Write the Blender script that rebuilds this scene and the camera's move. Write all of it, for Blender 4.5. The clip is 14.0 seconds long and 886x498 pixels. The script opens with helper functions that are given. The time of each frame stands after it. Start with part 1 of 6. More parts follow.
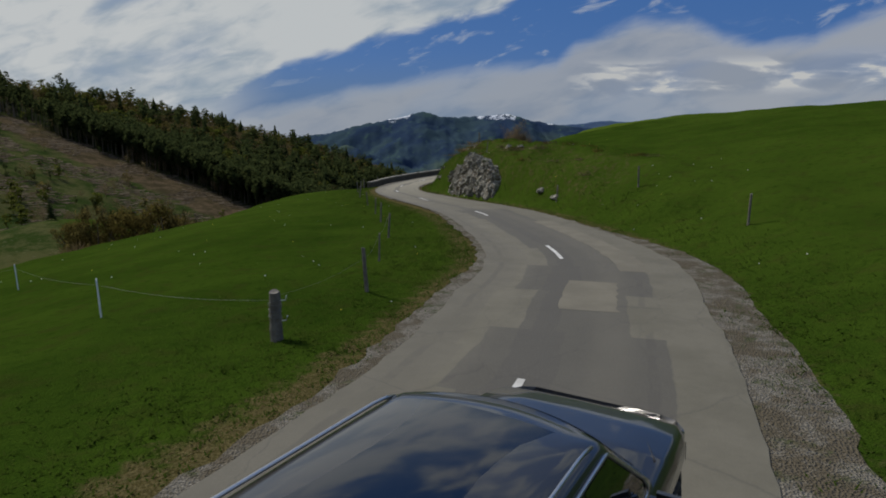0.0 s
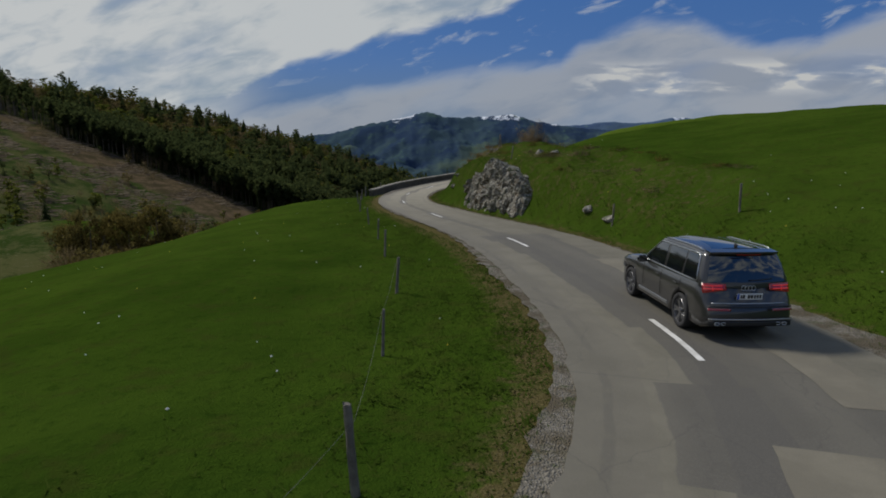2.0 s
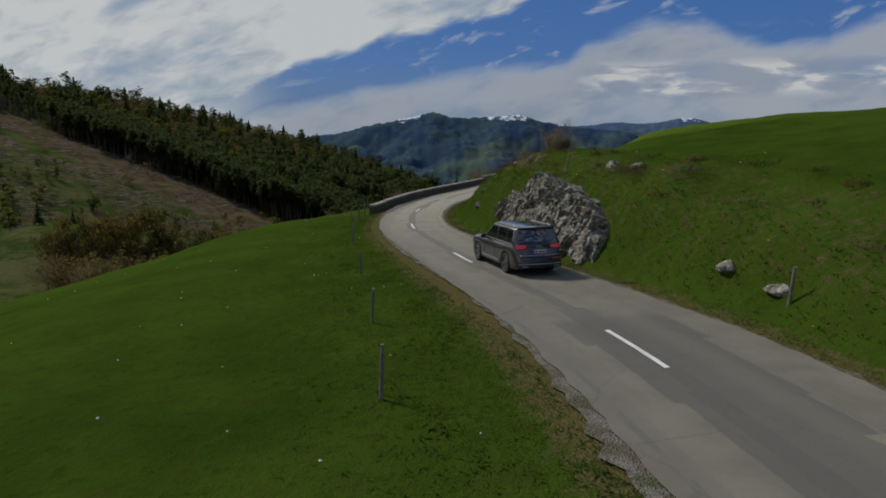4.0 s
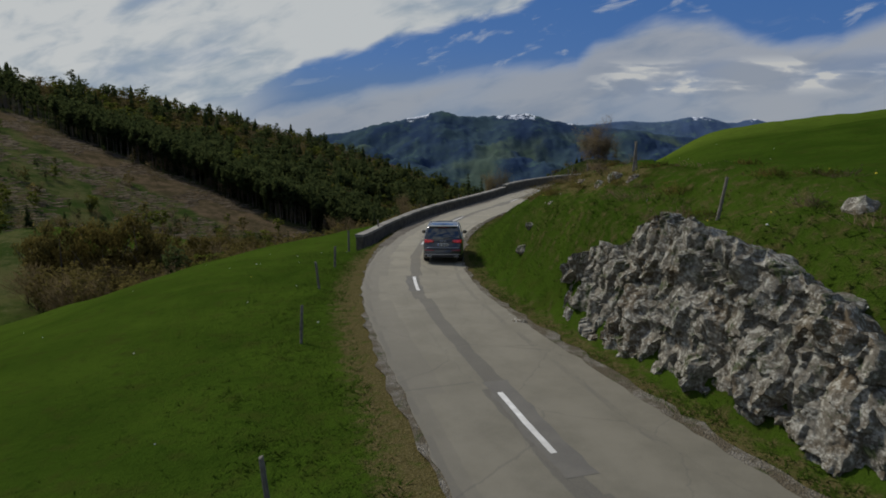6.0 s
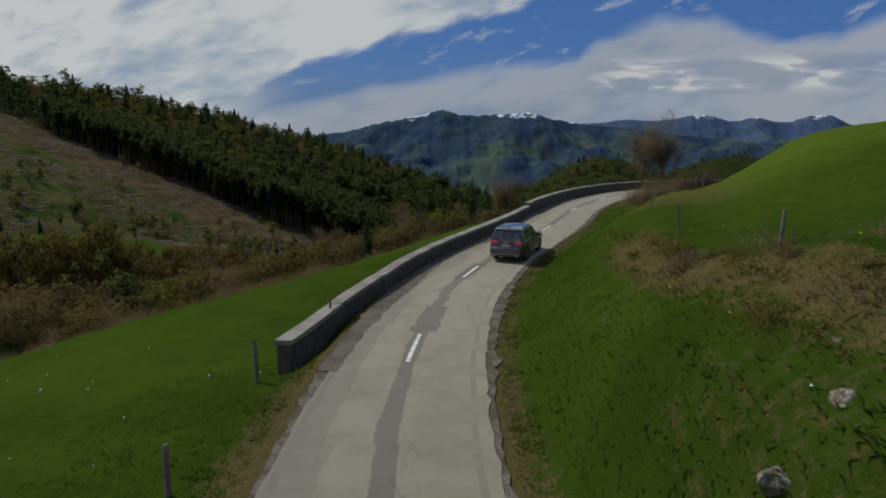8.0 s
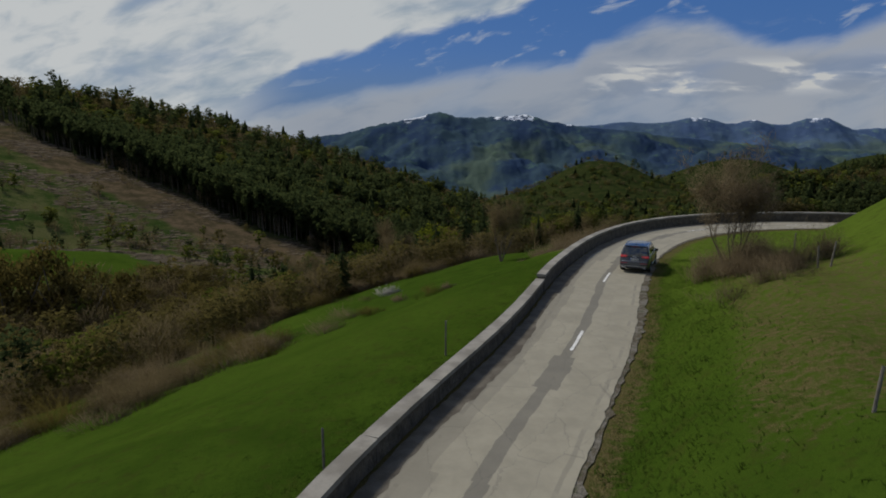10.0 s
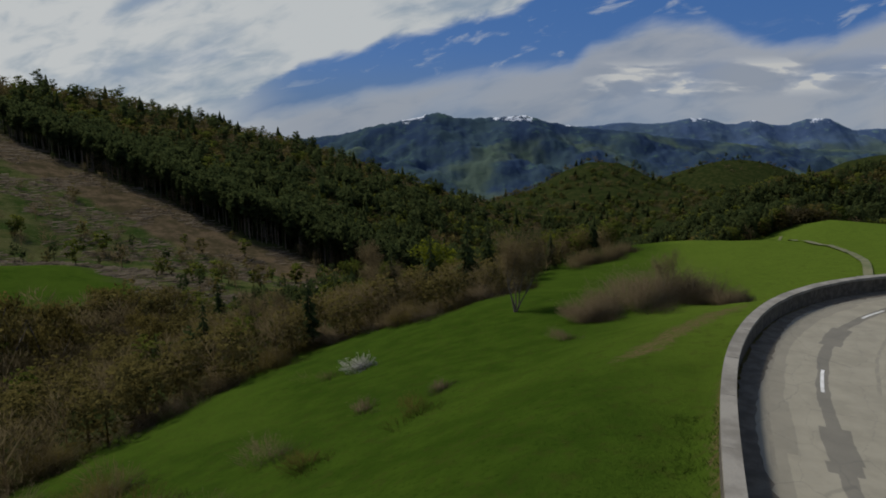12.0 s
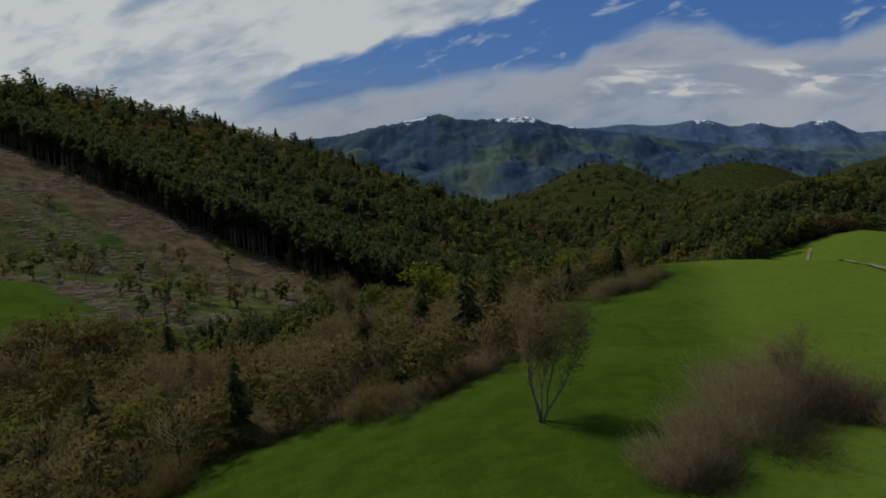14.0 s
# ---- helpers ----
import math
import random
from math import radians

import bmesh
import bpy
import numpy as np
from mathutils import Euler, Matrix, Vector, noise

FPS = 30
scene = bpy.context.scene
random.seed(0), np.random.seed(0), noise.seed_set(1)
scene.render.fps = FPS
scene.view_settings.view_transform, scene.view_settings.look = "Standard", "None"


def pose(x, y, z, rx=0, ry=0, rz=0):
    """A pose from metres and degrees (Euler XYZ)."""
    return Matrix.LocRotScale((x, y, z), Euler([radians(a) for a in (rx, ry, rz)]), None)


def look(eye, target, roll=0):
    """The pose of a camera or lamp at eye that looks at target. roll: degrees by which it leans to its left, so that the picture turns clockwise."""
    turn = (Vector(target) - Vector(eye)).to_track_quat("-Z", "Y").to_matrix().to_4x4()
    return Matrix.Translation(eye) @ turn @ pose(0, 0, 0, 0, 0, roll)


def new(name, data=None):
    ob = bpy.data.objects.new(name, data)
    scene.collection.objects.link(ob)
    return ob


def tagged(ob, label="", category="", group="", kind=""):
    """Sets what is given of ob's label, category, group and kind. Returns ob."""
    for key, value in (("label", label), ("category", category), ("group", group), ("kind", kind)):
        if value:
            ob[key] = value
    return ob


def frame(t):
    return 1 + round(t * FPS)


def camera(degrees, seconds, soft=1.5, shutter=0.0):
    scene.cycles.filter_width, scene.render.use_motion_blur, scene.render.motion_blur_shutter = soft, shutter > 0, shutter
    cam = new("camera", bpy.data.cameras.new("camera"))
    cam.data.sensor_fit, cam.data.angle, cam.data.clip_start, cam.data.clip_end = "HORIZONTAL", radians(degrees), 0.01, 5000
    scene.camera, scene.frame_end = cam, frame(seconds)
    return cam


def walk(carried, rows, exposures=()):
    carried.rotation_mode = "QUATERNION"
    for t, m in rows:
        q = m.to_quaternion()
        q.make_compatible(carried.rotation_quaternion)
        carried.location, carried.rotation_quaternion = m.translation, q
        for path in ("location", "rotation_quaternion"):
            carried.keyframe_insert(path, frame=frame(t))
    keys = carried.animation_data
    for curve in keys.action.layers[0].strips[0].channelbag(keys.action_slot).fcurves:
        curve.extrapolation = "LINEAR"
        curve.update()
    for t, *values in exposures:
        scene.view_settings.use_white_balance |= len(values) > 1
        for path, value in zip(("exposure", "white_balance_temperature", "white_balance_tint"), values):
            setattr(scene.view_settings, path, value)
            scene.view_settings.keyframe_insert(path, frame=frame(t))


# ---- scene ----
cam = camera(73.5, 14.0, soft=1.8, shutter=0.08)

# seconds, place, heading to the right, tilt, lean
PATH = [
    (0.0, 0.00, 0.00, 5.00, 0.00, -10.43, -0.25),
    (0.5, -0.17, 1.51, 5.01, -0.05, -10.41, -0.18),
    (1.0, -0.39, 3.51, 5.05, -0.08, -10.38, -0.09),
    (1.5, -0.62, 5.69, 5.13, -0.16, -10.39, -0.00),
    (2.0, -0.89, 8.33, 5.21, -0.30, -10.40, -0.02),
    (2.5, -1.17, 11.12, 5.33, -0.45, -10.43, -0.06),
    (3.0, -1.44, 14.27, 5.37, -0.53, -10.41, 0.02),
    (3.2, -1.58, 15.46, 5.38, -0.57, -10.39, 0.04),
    (4.2, -2.05, 22.18, 5.54, -0.95, -10.37, 0.05),
    (5.3, -2.50, 30.26, 5.71, -1.45, -10.37, 0.01),
    (6.0, -2.75, 35.71, 5.74, -1.65, -10.48, 0.06),
    (6.5, -2.92, 39.70, 5.81, -1.85, -10.53, 0.02),
    (7.0, -3.08, 44.20, 5.86, -1.93, -10.55, -0.14),
    (7.5, -3.27, 48.69, 5.92, -1.88, -10.52, -0.06),
    (8.0, -3.44, 53.65, 6.08, -1.75, -10.57, -0.08),
    (8.2, -3.49, 55.65, 6.20, -1.74, -10.60, -0.09),
    (9.2, -3.04, 64.81, 7.15, -1.57, -10.50, -0.04),
    (10.3, -2.27, 75.67, 8.44, -1.42, -10.38, 0.01),
    (11.0, -2.55, 84.47, 8.84, -1.31, -10.43, 0.06),
    (11.5, -2.50, 91.02, 8.94, -1.32, -10.40, -0.06),
    (12.0, -2.49, 97.95, 9.08, -1.32, -10.34, -0.04),
    (12.5, -2.35, 104.63, 9.03, -1.35, -10.29, -0.02),
    (13.0, -2.20, 111.41, 9.15, -1.36, -10.25, -0.06),
    (13.5, -2.02, 118.24, 9.35, -1.40, -10.24, -0.00),
    (14.0, -1.68, 125.31, 9.54, -1.48, -10.21, 0.09),
]


def flown(t, x, y, z, turn, tilt, lean):
    a, b = radians(turn), radians(tilt)
    way = Vector((math.sin(a) * math.cos(b), math.cos(a) * math.cos(b), math.sin(b)))
    eye = Vector((x, y, z))
    return t, look(eye, eye + way, lean)


walk(cam, [flown(*row) for row in PATH])

# ---------------------------------------------------------------- light
SUN_UP, SUN_TURN = 46.0, -52.0  # degrees above the horizon; to the left of the way ahead


def build_sky():
    world = bpy.data.worlds.new("sky")
    scene.world = world
    world.use_nodes = True
    nt = world.node_tree
    nt.nodes.clear()
    N = Nodes(nt)
    sky = N.add("ShaderNodeTexSky")
    sky.sky_type, sky.sun_disc = "NISHITA", False
    sky.sun_elevation, sky.sun_rotation = radians(SUN_UP), radians(SUN_TURN)
    sky.altitude, sky.dust_density, sky.ozone_density = 900.0, 0.6, 2.0
    way = N.out(N.add("ShaderNodeTexCoord"), "Generated")
    x, y, z = N.split(way)
    ahead = N.math("MAXIMUM", N.math("ABSOLUTE", y), 0.08)
    u = N.math("DIVIDE", x, ahead)
    v = N.math("DIVIDE", z, ahead)
    slant = N.math("SUBTRACT", v, N.math("MULTIPLY", u, 0.22))
    lump = N.noise(N.join(N.math("MULTIPLY", u, 3.2), N.math("MULTIPLY", slant, 8.5), 0.3), 1.5, 7, 0.52, 0.4)
    soft = N.noise(N.join(N.math("MULTIPLY", u, 2.2), N.math("MULTIPLY", slant, 5.0), 7.1), 1.6, 4, 0.45, 0.3)
    ruffle = N.noise(N.join(N.math("MULTIPLY", u, 9.0), N.math("MULTIPLY", slant, 26.0), 3.7), 1.6, 6, 0.55, 0.5)
    puff = N.noise(N.join(N.math("MULTIPLY", u, 7.0), N.math("MULTIPLY", v, 26.0), 5.3), 1.3, 6, 0.50, 0.3)
    torn = N.math("ADD", N.math("MULTIPLY", N.math("SUBTRACT", lump, 0.5), 0.7), N.math("MULTIPLY", N.math("SUBTRACT", ruffle, 0.5), 0.4))
    # a great bank of cloud to the left, its torn edge rising to the right
    under = N.bent(u, [(-0.60, 0.02), (-0.36, 0.055), (-0.29, 0.098), (-0.255, 0.124), (-0.17, 0.141), (-0.005, 0.176), (0.09, 0.198), (0.14, 0.225), (0.17, 0.32), (0.4, 0.6)])
    bank = N.ramp2(N.math("ADD", N.math("SUBTRACT", v, under), N.math("MULTIPLY", torn, 0.085)), -0.008, 0.016)
    haze = N.math("MULTIPLY", N.ramp2(N.math("ADD", u, N.math("MULTIPLY", torn, 0.2)), -0.24, -0.46), 0.85)
    haze = N.math("MULTIPLY", haze, N.math("ADD", 0.72, N.math("MULTIPLY", N.ramp2(soft, 0.38, 0.58), 0.28)))
    bank = N.math("MAXIMUM", bank, haze)
    thin = N.math("ADD", 0.66, N.math("MULTIPLY", N.ramp2(N.math("ADD", N.math("MULTIPLY", soft, 0.6), N.math("MULTIPLY", lump, 0.4)), 0.36, 0.54), 0.34))
    bank = N.math("MULTIPLY", bank, thin)
    # overhead the bank breaks up
    bank = N.math("MULTIPLY", bank, N.math("SUBTRACT", 1.0, N.math("MULTIPLY", N.ramp2(v, 0.32, 0.70), N.ramp2(lump, 0.62, 0.40))))
    # the grey sheet low over the mountains, thicker to the right
    over = N.bent(u, [(-0.40, 0.040), (-0.27, 0.052), (-0.125, 0.080), (0.06, 0.108), (0.185, 0.120), (0.215, 0.150), (0.255, 0.166), (0.31, 0.186), (0.40, 0.184), (0.455, 0.160), (0.52, 0.146), (0.60, 0.158), (0.71, 0.200), (0.95, 0.26)])
    sheet = N.ramp2(N.math("ADD", N.math("SUBTRACT", over, v), N.math("MULTIPLY", torn, 0.05)), -0.014, 0.022)
    sheet = N.math("MULTIPLY", sheet, N.math("ADD", 0.52, N.math("MULTIPLY", N.ramp2(soft, 0.36, 0.58), 0.36)))
    # torn wisps in the blue between them
    wisp = N.math("MULTIPLY", N.math("MULTIPLY", N.ramp2(ruffle, 0.55, 0.70), N.ramp2(soft, 0.44, 0.58)), 0.42)
    # heaped clouds in a row to the right
    row = N.math("MULTIPLY", N.ramp2(u, 0.17, 0.26), N.ramp2(N.math("ABSOLUTE", N.math("SUBTRACT", v, N.math("ADD", 0.086, N.math("MULTIPLY", u, 0.030)))), 0.036, 0.018))
    heap = N.math("MULTIPLY", row, N.ramp2(puff, 0.50, 0.585))
    cover = N.math("MINIMUM", N.math("MAXIMUM", N.math("MAXIMUM", bank, sheet), N.math("MAXIMUM", heap, wisp)), 1.0)
    light = N.math("ADD", N.math("MULTIPLY", lump, 0.40), N.math("ADD", N.math("MULTIPLY", soft, 0.35), N.math("MULTIPLY", ruffle, 0.25)))
    bright = N.mixc(N.math("MINIMUM", N.math("ADD", N.math("MULTIPLY", N.ramp2(light, 0.42, 0.57), 0.9), N.math("MULTIPLY", N.ramp2(u, -0.22, -0.60), 0.14)), 1.0), rgb(3.7, 4.6, 5.5), rgb(7.1, 7.4, 7.5))
    grey = N.mixc(N.math("ADD", N.math("MULTIPLY", N.ramp2(light, 0.40, 0.58), 0.75), N.math("MULTIPLY", N.ramp2(u, 0.20, 0.50), 0.45)), rgb(2.7, 3.3, 4.3), rgb(4.3, 4.6, 5.1))
    white = N.mixc(N.math("MULTIPLY", sheet, N.math("SUBTRACT", 1.0, bank)), bright, grey)
    shade = N.math("MULTIPLY", N.math("MULTIPLY", row, 0.5), N.ramp2(puff, 0.53, 0.44))
    white = N.mixc(shade, white, rgb(3.0, 3.5, 4.3))
    white = N.mixc(N.math("MULTIPLY", heap, 0.85), white, rgb(7.0, 7.1, 7.0))
    deep = N.mixc(0.8, N.out(sky, "Color"), rgb(0.34, 1.45, 4.6))
    blue = N.mixc(N.ramp2(v, 0.15, 0.02), deep, rgb(1.45, 2.45, 4.2))
    colour = N.mixc(cover, blue, white)
    back = N.add("ShaderNodeBackground")
    N.link(colour, back.inputs["Color"])
    back.inputs["Strength"].default_value = SKY
    out = N.add("ShaderNodeOutputWorld")
    N.link(N.out(back, "Background"), out.inputs["Surface"])


SKY = 0.072
SUN = 3.0


def build_sun():
    sun = new("sun", bpy.data.lights.new("sun", "SUN"))
    sun.data.energy, sun.data.angle, sun.data.color = SUN, radians(9.0), (1.0, 0.95, 0.87)
    a, b = radians(SUN_TURN), radians(SUN_UP)
    way = Vector((math.sin(a) * math.cos(b), math.cos(a) * math.cos(b), math.sin(b)))
    sun.matrix_world = look(way * 50, (0, 0, 0))


def rgb(r, g, b):
    return (r, g, b, 1.0)


class Nodes:
    """Short hand for node trees."""

    def __init__(self, nt):
        self.nt = nt

    def add(self, kind):
        return self.nt.nodes.new(kind)

    def layer(self, name):
        n = self.add("ShaderNodeAttribute")
        n.attribute_name = name
        return n.outputs["Fac"]

    def out(self, n, name):
        return n.outputs[name]

    def link(self, a, b):
        if isinstance(a, (int, float)):
            b.default_value = a
        elif isinstance(a, tuple):
            b.default_value = a
        else:
            self.nt.links.new(a, b)

    def math(self, op, a, b=0.0):
        n = self.add("ShaderNodeMath")
        n.operation = op
        self.link(a, n.inputs[0])
        self.link(b, n.inputs[1])
        return n.outputs[0]

    def split(self, v):
        n = self.add("ShaderNodeSeparateXYZ")
        self.link(v, n.inputs[0])
        return n.outputs[0], n.outputs[1], n.outputs[2]

    def join(self, x, y, z):
        n = self.add("ShaderNodeCombineXYZ")
        for k, w in enumerate((x, y, z)):
            self.link(w, n.inputs[k])
        return n.outputs[0]

    def noise(self, v, scale, detail=4, rough=0.5, distort=0.0):
        n = self.add("ShaderNodeTexNoise")
        self.link(v, n.inputs["Vector"])
        n.inputs["Scale"].default_value, n.inputs["Detail"].default_value = scale, detail
        n.inputs["Roughness"].default_value, n.inputs["Distortion"].default_value = rough, distort
        return n.outputs[0]

    def white(self, w):
        n = self.add("ShaderNodeTexWhiteNoise")
        n.noise_dimensions = "1D"
        self.link(w, n.inputs["W"])
        return n.outputs["Value"]

    def noise_colour(self, v, scale):
        n = self.add("ShaderNodeTexNoise")
        self.link(v, n.inputs["Vector"])
        n.inputs["Scale"].default_value, n.inputs["Detail"].default_value = scale, 4
        return n.outputs["Color"]

    def voronoi(self, v, scale, feature="F1", what="Distance"):
        n = self.add("ShaderNodeTexVoronoi")
        n.feature = feature
        self.link(v, n.inputs["Vector"])
        n.inputs["Scale"].default_value = scale
        return n.outputs[what]

    def ramp2(self, a, lo, hi):
        n = self.add("ShaderNodeMapRange")
        n.interpolation_type = "SMOOTHSTEP"
        self.link(a, n.inputs["Value"])
        n.inputs["From Min"].default_value, n.inputs["From Max"].default_value = (lo, hi) if lo < hi else (hi, lo)
        n.inputs["To Min"].default_value, n.inputs["To Max"].default_value = (0, 1) if lo < hi else (1, 0)
        return n.outputs["Result"]

    def bent(self, a, points):
        """A bent line through the points."""
        total = points[0][1]
        for (x0, y0), (x1, y1) in zip(points, points[1:]):
            n = self.add("ShaderNodeMapRange")
            self.link(a, n.inputs["Value"])
            n.inputs["From Min"].default_value, n.inputs["From Max"].default_value = x0, x1
            n.inputs["To Min"].default_value, n.inputs["To Max"].default_value = 0.0, y1 - y0
            total = self.math("ADD", n.outputs["Result"], total)
        return total

    def mixc(self, fac, a, b, how="MIX"):
        n = self.add("ShaderNodeMix")
        n.data_type, n.blend_type = "RGBA", how
        self.link(fac, n.inputs[0])
        self.link(a, n.inputs[6])
        self.link(b, n.inputs[7])
        return n.outputs[2]


build_sky()
build_sun()
scene.view_settings.exposure = 0.0

# ---------------------------------------------------------------- materials


def material(name, rough=0.8, metal=0.0, spec=0.5):
    m = bpy.data.materials.new(name)
    m.use_nodes = True
    nt = m.node_tree
    bsdf = nt.nodes["Principled BSDF"]
    bsdf.inputs["Roughness"].default_value = rough
    bsdf.inputs["Metallic"].default_value = metal
    bsdf.inputs["Specular IOR Level"].default_value = spec
    return m, Nodes(nt), bsdf


def place(N, what="Object"):
    return N.out(N.add("ShaderNodeTexCoord"), what)


def relief(N, bsdf, height, strength=0.4, depth=0.02):
    b = N.add("ShaderNodeBump")
    b.inputs["Strength"].default_value, b.inputs["Distance"].default_value = strength, depth
    N.link(height, b.inputs["Height"])
    N.link(b.outputs[0], bsdf.inputs["Normal"])


def mottled(name, a, b, scale=3.0, rough=0.8, metal=0.0, bump=0.3, depth=0.01, fine=40.0, spec=0.4, detail=6):
    """Two colours in patches, a finer grain over them, and a low relief."""
    m, N, bsdf = material(name, rough, metal, spec)
    p = place(N)
    big = N.noise(p, scale, detail, 0.6)
    grain = N.noise(p, fine, 3, 0.6)
    c = N.mixc(N.ramp2(big, 0.35, 0.65), rgb(*a), rgb(*b))
    c = N.mixc(N.math("MULTIPLY", N.ramp2(grain, 0.3, 0.75), 0.35), c, rgb(*[x * 0.6 for x in a]))
    N.link(c, bsdf.inputs["Base Color"])
    if bump:
        relief(N, bsdf, grain, bump, depth)
    return m


def plain(name, colour, rough=0.5, metal=0.0, coat=0.0, spec=0.5):
    m, N, bsdf = material(name, rough, metal, spec)
    bsdf.inputs["Base Color"].default_value = rgb(*colour)
    bsdf.inputs["Coat Weight"].default_value = coat
    bsdf.inputs["Coat Roughness"].default_value = 0.04
    return m


def grass_material():
    m, N, bsdf = material("meadow", 1.0, 0.0, 0.0)
    p = place(N)
    broad = N.noise(p, 0.035, 5, 0.55)
    mid = N.noise(p, 0.35, 6, 0.62)
    tuft = N.noise(p, 3.2, 5, 0.7)
    fine = N.noise(p, 26.0, 3, 0.7)
    c = N.mixc(N.ramp2(mid, 0.32, 0.68), rgb(0.025, 0.049, 0.0055), rgb(0.038, 0.068, 0.0075))
    c = N.mixc(N.math("MULTIPLY", N.ramp2(broad, 0.40, 0.62), 0.55), c, rgb(0.052, 0.086, 0.010))
    c = N.mixc(N.math("MULTIPLY", N.ramp2(tuft, 0.50, 0.72), 0.55), c, rgb(0.012, 0.030, 0.0035))
    c = N.mixc(N.math("MULTIPLY", N.ramp2(fine, 0.52, 0.8), 0.4), c, rgb(0.055, 0.10, 0.014))
    # sunlight on the grass, painted in as a paler green
    c = N.mixc(N.math("MULTIPLY", N.layer("sunlit"), N.math("ADD", 0.45, N.math("MULTIPLY", mid, 0.5))), c, rgb(0.088, 0.130, 0.017))
    mat = N.noise(p, 1.3, 9, 0.72)
    c = N.mixc(N.math("MULTIPLY", N.ramp2(mat, 0.50, 0.64), 0.45), c, rgb(0.040, 0.044, 0.010))
    # bare and dry ground: kept as a map of the mesh
    dry = N.ramp2(N.math("ADD", N.layer("dry"), N.math("MULTIPLY", N.math("SUBTRACT", tuft, 0.5), 0.9)), 0.38, 0.66)
    straw = N.mixc(N.ramp2(fine, 0.35, 0.7), rgb(0.062, 0.052, 0.018), rgb(0.145, 0.120, 0.054))
    c = N.mixc(dry, c, straw)
    # floor under the trees: colour darkened so gaps read as closed forest
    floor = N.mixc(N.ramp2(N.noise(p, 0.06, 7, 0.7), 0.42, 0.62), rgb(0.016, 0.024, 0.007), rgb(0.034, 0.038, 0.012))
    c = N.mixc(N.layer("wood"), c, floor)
    slash = N.mixc(N.ramp2(N.noise(p, 0.045, 10, 0.8), 0.42, 0.58), rgb(0.026, 0.044, 0.010), rgb(0.074, 0.076, 0.028))
    slash = N.mixc(N.math("MULTIPLY", N.ramp2(N.noise(p, 0.6, 4, 0.7), 0.58, 0.70), 0.6), slash, rgb(0.16, 0.145, 0.090))
    rust = N.mixc(N.ramp2(N.noise(p, 0.09, 8, 0.75), 0.40, 0.62), rgb(0.050, 0.042, 0.022), rgb(0.105, 0.076, 0.046))
    near_wood = N.math("ADD", N.layer("brown"), N.math("MULTIPLY", N.math("SUBTRACT", N.noise(p, 0.03, 5, 0.6), 0.5), 0.9))
    slash = N.mixc(N.ramp2(near_wood, 0.40, 0.62), slash, rust)
    c = N.mixc(N.layer("felled"), c, slash)
    N.link(c, bsdf.inputs["Base Color"])
    relief(N, bsdf, N.math("ADD", tuft, N.math("MULTIPLY", fine, 0.5)), 0.8, 0.12)
    return m


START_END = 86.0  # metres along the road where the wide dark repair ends


